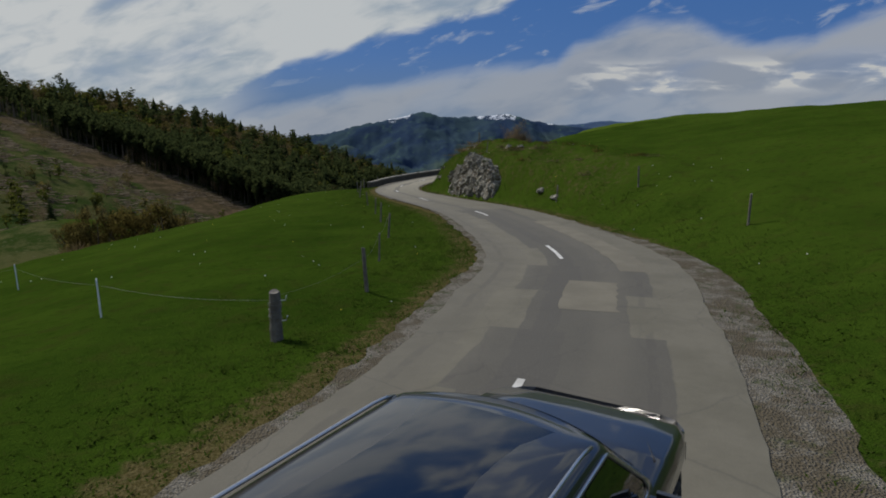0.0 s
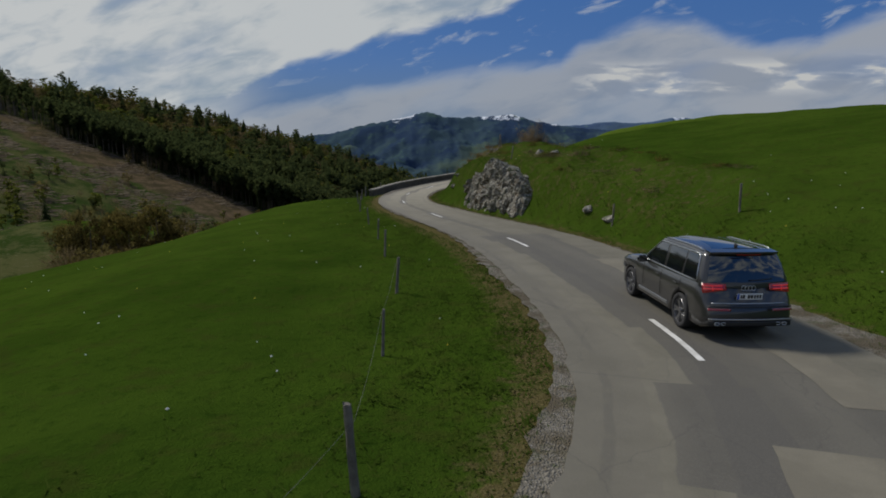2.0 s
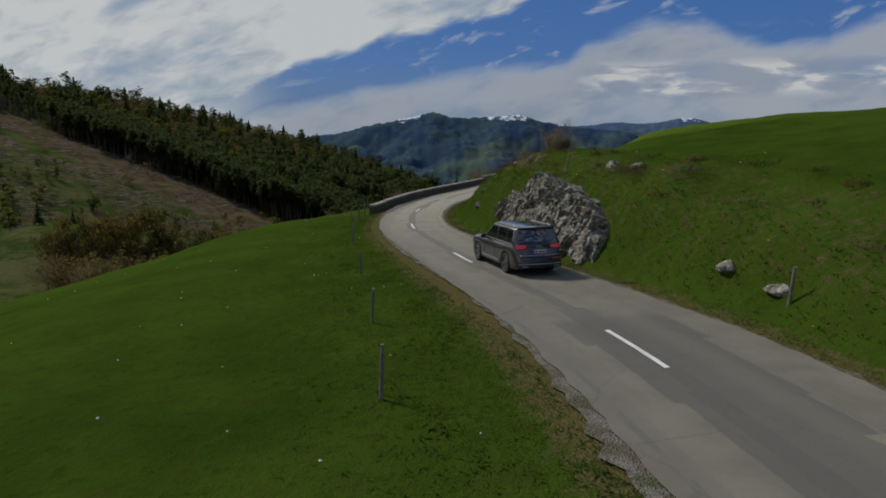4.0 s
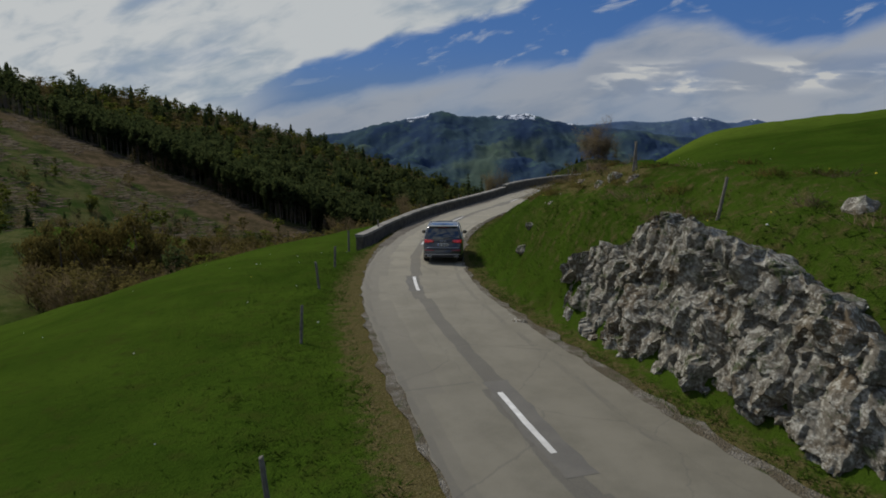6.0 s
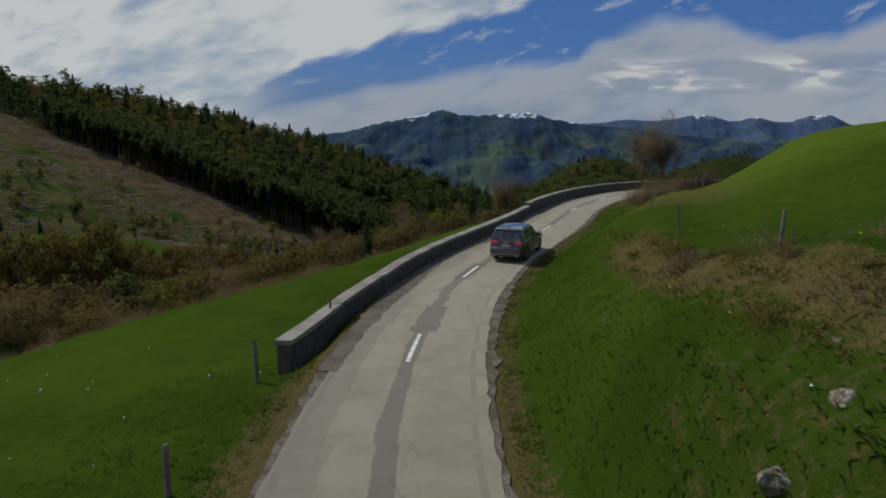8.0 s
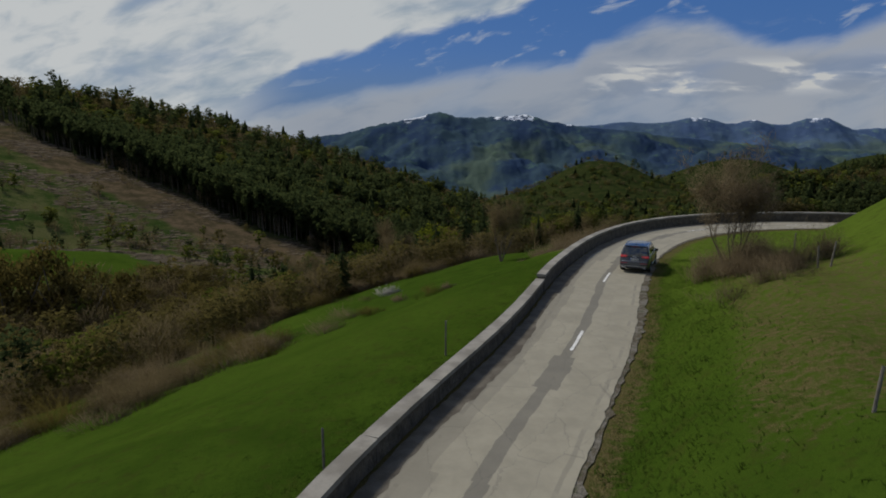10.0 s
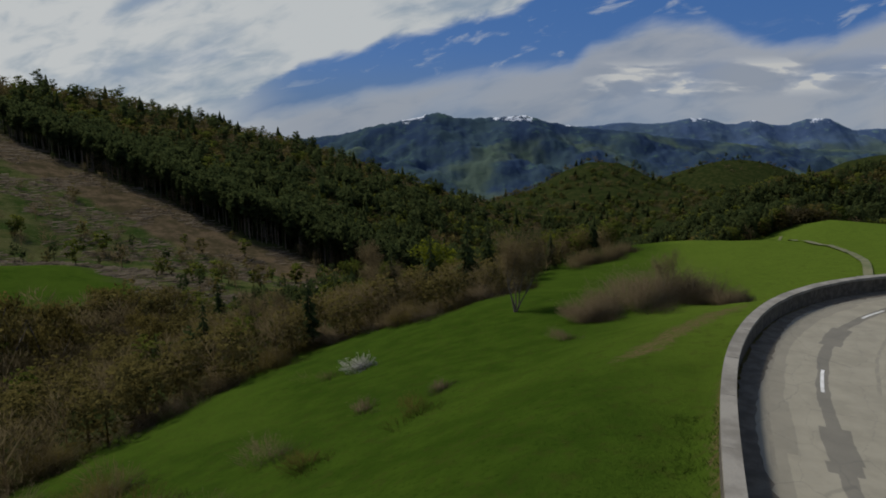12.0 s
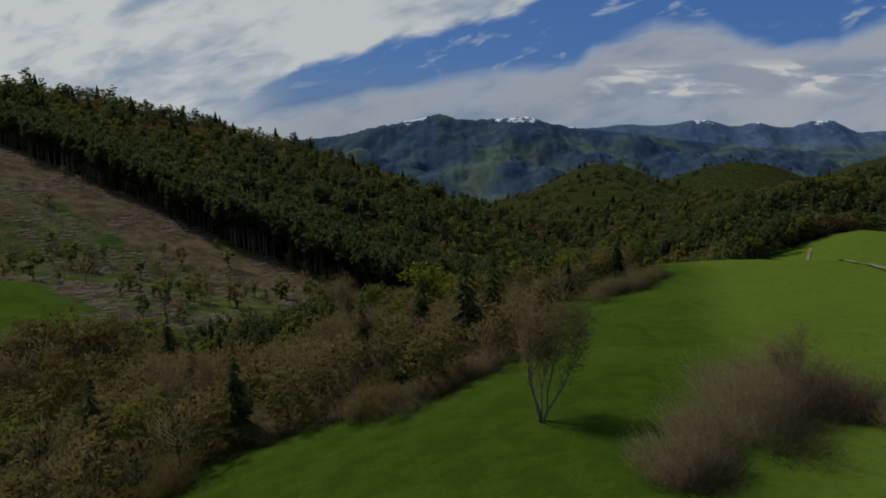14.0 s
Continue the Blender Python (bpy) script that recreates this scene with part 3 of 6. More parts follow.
def graded(lo, hi, fine_lo, fine_hi, step, grow=1.09):
    mid = list(np.arange(fine_lo, fine_hi, step))
    a, d = fine_lo, step
    left = []
    while a > lo:
        d *= grow
        a -= d
        left.append(a)
    b, d = mid[-1], step
    right = []
    while b < hi:
        d *= grow
        b += d
        right.append(b)
    return np.array(left[::-1] + mid + right)


def build_ground():
    xs, ys = graded(-4300, 4300, -26, 34, 0.45, 1.055), graded(-900, 4600, -6, 142, 0.5, 1.05)
    gx, gy = np.meshgrid(xs, ys, indexing="ij")
    z = land(gx, gy)
    nx, ny = gx.shape
    verts = np.stack([gx.ravel(), gy.ravel(), z.ravel()], 1)
    i, j = np.meshgrid(np.arange(nx - 1), np.arange(ny - 1), indexing="ij")
    a = (i * ny + j).ravel()
    faces = np.stack([a, a + ny, a + ny + 1, a + 1], 1)
    ob = mesh_object("ground", verts.tolist(), faces.tolist(), GRASS, smooth=True)
    s, d = across(gx.ravel(), gy.ravel())
    hl, hr = np.interp(s, KNOTS, HALF_L), np.interp(s, KNOTS, HALF_R)
    steep = np.interp(s, BANK_S, STEEP)
    e, g = d - hr, -d - hl
    dry = np.where(d > 0, 0.62 * smooth01(e, 2.2, 0.5), 0.66 * smooth01(g, 2.4, 0.5))
    dry = np.maximum(dry, np.where(d > 0, 0.43 * np.minimum(steep * 1.6, 1) * smooth01(e, 0.8, 2.2) * smooth01(e, 9, 5), 0))
    # dry tufts on the later bank, strengthened so their straw colour stands for sunlight
    dry = np.maximum(dry, np.where((d > 0) & (d < 30), 0.52 * smooth01(s, s_at(80), s_at(90)) * smooth01(e, 2.0, 4.5) * smooth01(e, 14, 9) * (1 - smooth01(s, s_at(112), s_at(120))), 0))
    dry = np.maximum(dry, np.where(d > 0, 0.62 * smooth01(e, 3.4, 4.4) * smooth01(e, 6.8, 5.6) * smooth01(s, s_at(50), s_at(56)) * smooth01(s, s_at(80), s_at(75)), 0))
    # a track worn into the slope below the wall
    gully = np.exp(-((gx.ravel() - 0.98 * (gy.ravel() - 130) - 8.2) / 2.3) ** 2) * smooth01(gy.ravel(), 126, 129.5) * smooth01(gy.ravel(), 143, 138)
    dry = np.maximum(dry, 0.60 * gully)
    # one of these maps paints sunlight on the right meadow, fainter on the left
    for name, value in (("dry", dry), ("wood", wooded(gx, gy).ravel()), ("felled", felled(gx, gy).ravel()), ("sunlit", np.maximum(smooth01(gx - 0.35 * np.maximum(gy - 130, 0), 2, 16) * smooth01(gy, 78, 98), 0.18 * smooth01(gx, -5, -14) * smooth01(gy, 28, 48) * smooth01(gy, 110, 90)).ravel()), ("brown", smooth01(ridge_uv(gx, gy)[0] - cut_edge(ridge_uv(gx, gy)[1]), -85, -25).ravel())):
        at = ob.data.attributes.new(name, "FLOAT", "POINT")
        at.data.foreach_set("value", np.ascontiguousarray(value, dtype=np.float32))
    tagged(ob, "green spring meadow falling away from a mountain road", "ground", kind="structure")


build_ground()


def ribbon(name, s0, s1, left, right, lift, mat, step=0.5, cols=9, ragged=0.0, seed=1, parent=None, crown=0.0):
    """A strip along the road between two offsets, each a number or a function of s."""
    ss = np.arange(s0, s1, step)
    r = np.random.RandomState(seed)
    verts, uvs = [], []
    for k, s in enumerate(ss):
        lo = left(s) if callable(left) else left
        hi = right(s) if callable(right) else right
        lo -= ragged * abs(r.normal())
        hi += ragged * abs(r.normal())
        for c in range(cols):
            d = lo + (hi - lo) * c / (cols - 1)
            x, y, z, _ = on_road(s, d)
            verts.append((x, y, z + lift(d) if callable(lift) else z + lift))
            uvs.append((d, s))
    faces = [(k * cols + c, k * cols + c + 1, (k + 1) * cols + c + 1, (k + 1) * cols + c) for k in range(len(ss) - 1) for c in range(cols - 1)]
    ob = mesh_object(name, verts, faces, mat, parent, True)
    layer = ob.data.uv_layers.new(name="road")
    for loop in ob.data.loops:
        layer.data[loop.index].uv = uvs[loop.vertex_index]
    return ob


def half_left(s):
    return -float(np.interp(s, KNOTS, HALF_L))


def half_right(s):
    return float(np.interp(s, KNOTS, HALF_R))


S_END = ROAD_S[-1] - 1
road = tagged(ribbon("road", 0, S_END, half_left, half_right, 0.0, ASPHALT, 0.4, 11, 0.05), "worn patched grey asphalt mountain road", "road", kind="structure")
tagged(ribbon("gravel_verge_right", 0, S_END, lambda s: half_right(s) - 0.25, lambda s: half_right(s) + 0.24 + 0.12 * math.sin(s * 0.21) + 0.85 * float(smooth01(s, s_at(27), s_at(15))), -0.022, GRAVEL, 0.4, 5, 0.10, 2), "loose pale gravel along the road edge", "gravel", kind="structure")
tagged(ribbon("gravel_verge_left", 0, WALL_FROM, lambda s: half_left(s) - 0.34 - 0.14 * math.sin(s * 0.33) + 0.26 * float(smooth01(s, s_at(26), s_at(34))), lambda s: half_left(s) + 0.25, -0.022, GRAVEL, 0.4, 5, 0.10, 3), "loose gravel and dry earth along the road edge", "gravel", kind="structure")


def build_dashes():
    middles = [s_at(y) for y in (20.2, 33.9, 46.5, 59.2, 71.6, 83.2, 97.4, 109.7, 121.4)]
    middles = [middles[0] - 13.2 * k for k in (3, 2, 1)] + middles + [middles[-1] + 13 * k for k in (1, 2, 3)]
    for m in middles:
        tagged(ribbon("lane_dash", m - 1.5, m + 1.5, -0.06, 0.06, 0.006, PAINT_LINE, 0.25, 3, 0.006, int(m), road), "worn white painted lane dash")


build_dashes()
for a, b, lo, hi, mat in ((12.7, 15.7, 0.15, 1.35, PALE_PATCH), (17.0, 29.5, 1.55, 2.35, PALE_PATCH), (44.3, 48.6, -0.16, 0.36, DARK_PATCH), (57.6, 60.6, -0.30, 0.14, DARK_PATCH), (81.4, 85.0, -0.34, 0.22, DARK_PATCH)):
    tagged(ribbon("asphalt_patch", s_at(a), s_at(b), lo, hi, 0.004, mat, 0.3, 3, 0.05, int(a * 7), road), "paler repair in the asphalt" if mat is PALE_PATCH else "darker repair in the asphalt")
tagged(ribbon("dirt_strip", WALL_FROM - 1, s_at(121) + 60, lambda s: half_left(s) - 0.35, lambda s: half_left(s) + 0.30 + 0.18 * math.sin(s * 0.4), 0.006, WALL_FOOT, 0.35, 4, 0.07, 9), "dark strip along the foot of the wall", "earth", kind="structure")


def build_track():
    """The farm track over the far meadow, two worn ruts wide."""
    line, _ = spline([(66, 195), (84, 224), (93, 250), (102, 280), (125, 330), (155, 390), (178, 428)], 3.0)
    way = np.gradient(line, axis=0)
    way /= np.linalg.norm(way, axis=1)[:, None]
    verts, faces = [], []
    for (x, y), (tx, ty) in zip(line, way):
        for d in (-0.75, -0.25, 0.25, 0.75):
            px, py = x + d * ty, y - d * tx
            verts.append((px, py, float(land(np.array([px]), np.array([py]))[0]) + 0.35))
    for k in range(len(line) - 1):
        faces += [(4 * k + c, 4 * k + c + 1, 4 * k + c + 5, 4 * k + c + 4) for c in range(3)]
    tagged(mesh_object("farm_track", verts, faces, TRACK, smooth=True), "pale worn farm track across the meadow", "track", kind="structure")


build_track()


def build_wall():
    """Low masonry wall on the outer side of the bend, with concrete coping in long pieces."""
    thing = base("roadside_wall", Matrix(), "low weathered stone wall with pale concrete coping", "wall")
    s_end = s_at(121) + 60
    s_step = s_at(105.0)

    def top(s):
        if s < s_step:
            return 0.52 + 0.20 * smooth01(s, WALL_FROM, WALL_FROM + 12)
        return 0.98
    edges = list(np.arange(WALL_FROM, s_step, 4.1)) + [s_step]
    edges += list(np.arange(s_step + 4.0, s_end, 4.0))
    r = random.Random(5)
    for a, b in zip(edges, edges[1:]):
        for name, lo, hi, z0, z1, mat in (("wall_panel", -0.46, -0.06, -1.6, None, STONEFACE), ("coping", -0.52, 0.0, None, 0.0, CONCRETE)):
            bm = bmesh.new()
            rings = []
            for s in np.linspace(a + 0.012, b - 0.012, 7):
                h = float(top(s + (0.02 if s == b else 0)))
                d0 = half_left(s) - 0.54 if s < s_step else half_left(s) - 0.50
                if s < WALL_FROM + 9:
                    d0 -= 0.9 * (1 - (s - WALL_FROM) / 9)
                ring = []
                zz = (-1.6, h - 0.16) if z1 is None else (h - 0.16 + 0.003, h)
                for d, z in ((lo, zz[0]), (lo, zz[1]), (hi, zz[1]), (hi, zz[0])):
                    x, y, zr, _ = on_road(s, d0 + d)
                    ring.append(bm.verts.new((x, y, zr + z + (r.uniform(-0.012, 0.012) if z1 is not None else 0))))
                rings.append(ring)
            for p, q in zip(rings, rings[1:]):
                for k in range(4):
                    bm.faces.new((p[k], p[(k + 1) % 4], q[(k + 1) % 4], q[k]))
            bm.faces.new(rings[0][::-1])
            bm.faces.new(rings[-1])
            bmesh.ops.recalc_face_normals(bm, faces=bm.faces)
            part(name, bm, mat, thing, "pale concrete coping" if name == "coping" else "", smooth=False)


build_wall()


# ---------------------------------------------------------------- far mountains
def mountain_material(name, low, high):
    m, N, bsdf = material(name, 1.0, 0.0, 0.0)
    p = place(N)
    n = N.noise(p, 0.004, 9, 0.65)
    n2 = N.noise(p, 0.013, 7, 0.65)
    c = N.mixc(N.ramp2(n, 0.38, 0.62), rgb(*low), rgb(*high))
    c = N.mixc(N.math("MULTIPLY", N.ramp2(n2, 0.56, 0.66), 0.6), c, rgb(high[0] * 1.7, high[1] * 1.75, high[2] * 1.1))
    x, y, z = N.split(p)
    # sunlit patches on the lower slopes, painted as a brighter green
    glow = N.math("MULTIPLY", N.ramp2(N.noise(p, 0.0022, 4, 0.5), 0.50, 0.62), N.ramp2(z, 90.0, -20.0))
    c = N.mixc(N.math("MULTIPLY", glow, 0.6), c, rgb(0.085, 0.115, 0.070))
    snow = N.ramp2(N.math("ADD", N.math("MULTIPLY", N.layer("snow"), 0.72), N.math("MULTIPLY", N.math("SUBTRACT", N.noise(p, 0.022, 6, 0.7), 0.5), 2.2)), 0.50, 0.74)
    c = N.mixc(N.math("MULTIPLY", snow, 0.85), c, rgb(0.66, 0.70, 0.76))
    N.link(c, bsdf.inputs["Base Color"])
    relief(N, bsdf, n2, 0.6, 18.0)
    return m


def build_range(name, dist, depth, skyline, foot, mat, label, seed, rough, snows):
    """A range seen across the valley; skyline: pairs of sideways and upward slope, placed to fit the camera's view."""
    us = np.linspace(skyline[0][0], skyline[-1][0], 420)
    top = np.interp(us, [a for a, b in skyline], [b for a, b in skyline]) * dist
    top = np.convolve(np.pad(top, 2, mode="edge"), np.ones(5) / 5, mode="valid")
    top = top + 0.0005 * dist * waves(us * 1000, us * 0, 42, seed + 5, 4)
    rows = 46
    gx, gy, gz = [], [], []
    for k in range(rows):
        t = k / (rows - 1)
        y = dist - depth * t
        x = us * dist * (1 - 0.12 * t)
        spur = waves(x, y + 0 * x, 620, seed, 5)
        z = top * (1 - t) ** 1.15 + foot * (1 - (1 - t) ** 1.15) + rough * spur * np.sin(math.pi * min(t * 1.2, 1)) ** 0.7 + rough * 0.10 * waves(x, y + 0 * x, 90, seed + 1, 3)
        gx.append(x), gy.append(np.full_like(x, y)), gz.append(z)
    back = (gx[0], gy[0] + 300, np.full_like(gx[0], foot))
    gx, gy, gz = [back[0]] + gx, [back[1]] + gy, [back[2]] + gz
    n = len(us)
    verts = np.stack([np.concatenate(gx), np.concatenate(gy), np.concatenate(gz)], 1)
    i, j = np.meshgrid(np.arange(rows), np.arange(n - 1), indexing="ij")
    a = (i * n + j).ravel()
    ob = mesh_object(name, verts.tolist(), np.stack([a, a + n, a + n + 1, a + 1], 1).tolist(), mat, smooth=True)
    t = np.repeat(np.concatenate([[1.0], np.arange(rows) / (rows - 1)]), n)
    side = np.tile(us, rows + 1)
    snow = np.zeros(len(t))
    for a, b, deep in snows:
        snow = np.maximum(snow, smooth01(side, a, a + 0.012) * (1 - smooth01(side, b - 0.012, b)) * np.clip(1 - t / deep, 0, 1))
    at = ob.data.attributes.new("snow", "FLOAT", "POINT")
    at.data.foreach_set("value", np.ascontiguousarray(snow, dtype=np.float32))
    tagged(ob, label, "mountain", kind="structure")


# the haze of distance is put into these base colours as blue
FAR_HAZE = mountain_material("haze_tinted_mountain", (0.024, 0.042, 0.080), (0.040, 0.066, 0.082))
RIDGE_HAZE = mountain_material("hazy_far_ridge", (0.058, 0.092, 0.165), (0.070, 0.108, 0.160))
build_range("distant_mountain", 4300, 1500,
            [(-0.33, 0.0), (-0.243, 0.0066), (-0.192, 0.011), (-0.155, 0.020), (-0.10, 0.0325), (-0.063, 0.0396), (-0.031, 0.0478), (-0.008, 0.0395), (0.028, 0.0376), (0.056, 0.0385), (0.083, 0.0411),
             (0.108, 0.0424), (0.137, 0.033), (0.174, 0.0267), (0.21, 0.022), (0.27, 0.017), (0.34, 0.008), (0.5, -0.008), (0.8, -0.02)], -360, FAR_HAZE,
            "wooded mountain tinted dark blue for haze, with snow patches on its summit", 21, 66, [(-0.098, -0.045, 0.11), (-0.012, 0.03, 0.05), (0.05, 0.128, 0.10), (0.165, 0.19, 0.05)])
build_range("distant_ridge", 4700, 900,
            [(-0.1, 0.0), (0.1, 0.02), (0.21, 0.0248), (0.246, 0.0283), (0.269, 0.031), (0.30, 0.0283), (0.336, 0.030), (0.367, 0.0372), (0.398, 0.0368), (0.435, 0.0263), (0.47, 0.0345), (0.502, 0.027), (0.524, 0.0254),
             (0.555, 0.0355), (0.578, 0.0375), (0.595, 0.0350), (0.612, 0.0265), (0.632, 0.0175), (0.683, 0.021), (0.75, 0.024), (0.9, 0.022), (1.2, 0.02)], -300, RIDGE_HAZE,
            "far mountain ridge tinted pale blue for haze, with traces of snow", 33, 26, [(0.36, 0.41, 0.09), (0.455, 0.485, 0.06), (0.55, 0.60, 0.13)])

# ---------------------------------------------------------------- woods


def conifer_arrays(r, tiers=6, around=7):
    """One spruce of height 1: ragged skirts on a thin trunk."""
    v, f = [], []
    for k in range(4):
        a = k * math.pi / 2
        v.append((0.014 * math.cos(a), 0.014 * math.sin(a), -0.03))
    v.append((0, 0, 0.9))
    f += [(k, (k + 1) % 4, 4) for k in range(4)]
    for t in range(tiers):
        z = 0.16 + 0.80 * t / tiers
        wide = (0.17 * (1 - t / tiers) ** 0.8 + 0.02) * r.uniform(0.85, 1.15)
        c = len(v)
        v.append((0, 0, min(z + 0.27 * (1 - 0.5 * t / tiers), 1.0)))
        turn = r.uniform(0, 6)
        for k in range(around * 2):
            a = turn + math.pi * k / around
            q = wide * (r.uniform(0.8, 1.25) if k % 2 else r.uniform(0.42, 0.6))
            v.append((q * math.cos(a), q * math.sin(a), z - (0.05 if k % 2 else 0.0) + r.uniform(-0.02, 0.02)))
        f += [(c, c + 1 + k, c + 1 + (k + 1) % (around * 2)) for k in range(around * 2)]
    return np.array(v), np.array(f)


def broad_arrays(r, clumps=26, spread=0.30, low=0.25, leaf=0.085, tris=5):
    """One broad-leaved tree of height 1: a stem, limbs, and a crown of many small torn clumps."""
    v, f = [], []
    for k in range(4):
        a = k * math.pi / 2
        v.append((0.018 * math.cos(a), 0.018 * math.sin(a), -0.03))
    v.append((0, 0, 0.75))
    f += [(k, (k + 1) % 4, 4) for k in range(4)]
    for _ in range(clumps):
        while True:
            x, y, z = r.uniform(-1, 1), r.uniform(-1, 1), r.uniform(-1, 1)
            if x * x + y * y + z * z < 1:
                break
        px, py, pz = x * spread, y * spread, low + (1 - low) * (0.5 + 0.5 * z) - leaf * 0.5
        for _ in range(tris):
            c = len(v)
            for _ in range(3):
                v.append((px + r.gauss(0, leaf), py + r.gauss(0, leaf), pz + r.gauss(0, leaf * 0.8)))
            f.append((c, c + 1, c + 2))
    return np.array(v), np.array(f)


def twig_arrays(r, twigs=110, spread=0.30, low=0.12, thin=0.006):
    """One leafless tree of height 1: a stem, limbs and a haze of upright twigs."""
    v, f = [], []

    def sliver(p, q, w):
        c = len(v)
        side = Vector((r.gauss(0, 1), r.gauss(0, 1), 0.2 * r.gauss(0, 1))).normalized() * w
        v.extend([tuple(p - side), tuple(p + side), tuple(q)])
        f.append((c, c + 1, c + 2))
    for k in range(4):
        sliver(Vector((0.01 * math.cos(k), 0.01 * math.sin(k), -0.03)), Vector((0, 0, 0.8)), 0.016)
    for _ in range(9):
        a, z = r.uniform(0, 6.28), r.uniform(0.12, 0.5)
        sliver(Vector((0, 0, z)), Vector((spread * 0.8 * math.cos(a), spread * 0.8 * math.sin(a), min(z + r.uniform(0.25, 0.5), 0.95))), 0.010)
    for _ in range(twigs):
        while True:
            x, y, z = r.uniform(-1, 1), r.uniform(-1, 1), r.uniform(-1, 1)
            if x * x + y * y + z * z < 1:
                break
        p = Vector((x * spread, y * spread, low + (0.9 - low) * (0.5 + 0.5 * z)))
        way = Vector((x * 0.9 + r.gauss(0, 0.35), y * 0.9 + r.gauss(0, 0.35), 0.9)).normalized()
        sliver(p, p + way * r.uniform(0.08, 0.20), thin * r.uniform(0.6, 2.0))
    return np.array(v), np.array(f)


def soft_normals(ob, normals):
    """Rounds the shading of a crown of loose leaves."""
    ob.data.polygons.foreach_set("use_smooth", [True] * len(ob.data.polygons))
    ob.data.normals_split_custom_set_from_vertices(normals.tolist())


def scatter(name, spots, kinds, mat, label, category="trees", seed=1):
    """Many trees far off in one mesh: spots are rows of x, y, z, height, breadth."""
    r = random.Random(seed)
    vs, fs, ns, at = [], [], [], 0
    for x, y, z, h, w in spots:
        v, f = r.choice(kinds)
        a = r.uniform(0, 6.28)
        c, s = math.cos(a) * w, math.sin(a) * w
        q = np.stack([x + v[:, 0] * c - v[:, 1] * s, y + v[:, 0] * s + v[:, 1] * c, z + v[:, 2] * h], 1)
        vs.append(q)
        out = q - np.array([x, y, z + 0.52 * h])
        out[:, 2] = out[:, 2] * 0.8 + 0.12 * h
        out += np.random.RandomState(at % 9973).normal(0, 0.10 * h, out.shape)
        ns.append(out / np.linalg.norm(out, axis=1)[:, None])
        way = np.cross(q[f[:, 1]] - q[f[:, 0]], q[f[:, 2]] - q[f[:, 0]])
        back = (way * ns[-1][f].mean(1)).sum(1) < 0
        f = np.where(back[:, None], f[:, ::-1], f)
        fs.append(f + at)
        at += len(v)
    ob = mesh_object(name, np.concatenate(vs).tolist(), np.concatenate(fs).tolist(), mat)
    soft_normals(ob, np.concatenate(ns))
    return tagged(ob, label, category, kind="stuff")


def ground_z(x, y):
    return float(land(np.array([float(x)]), np.array([float(y)]))[0])


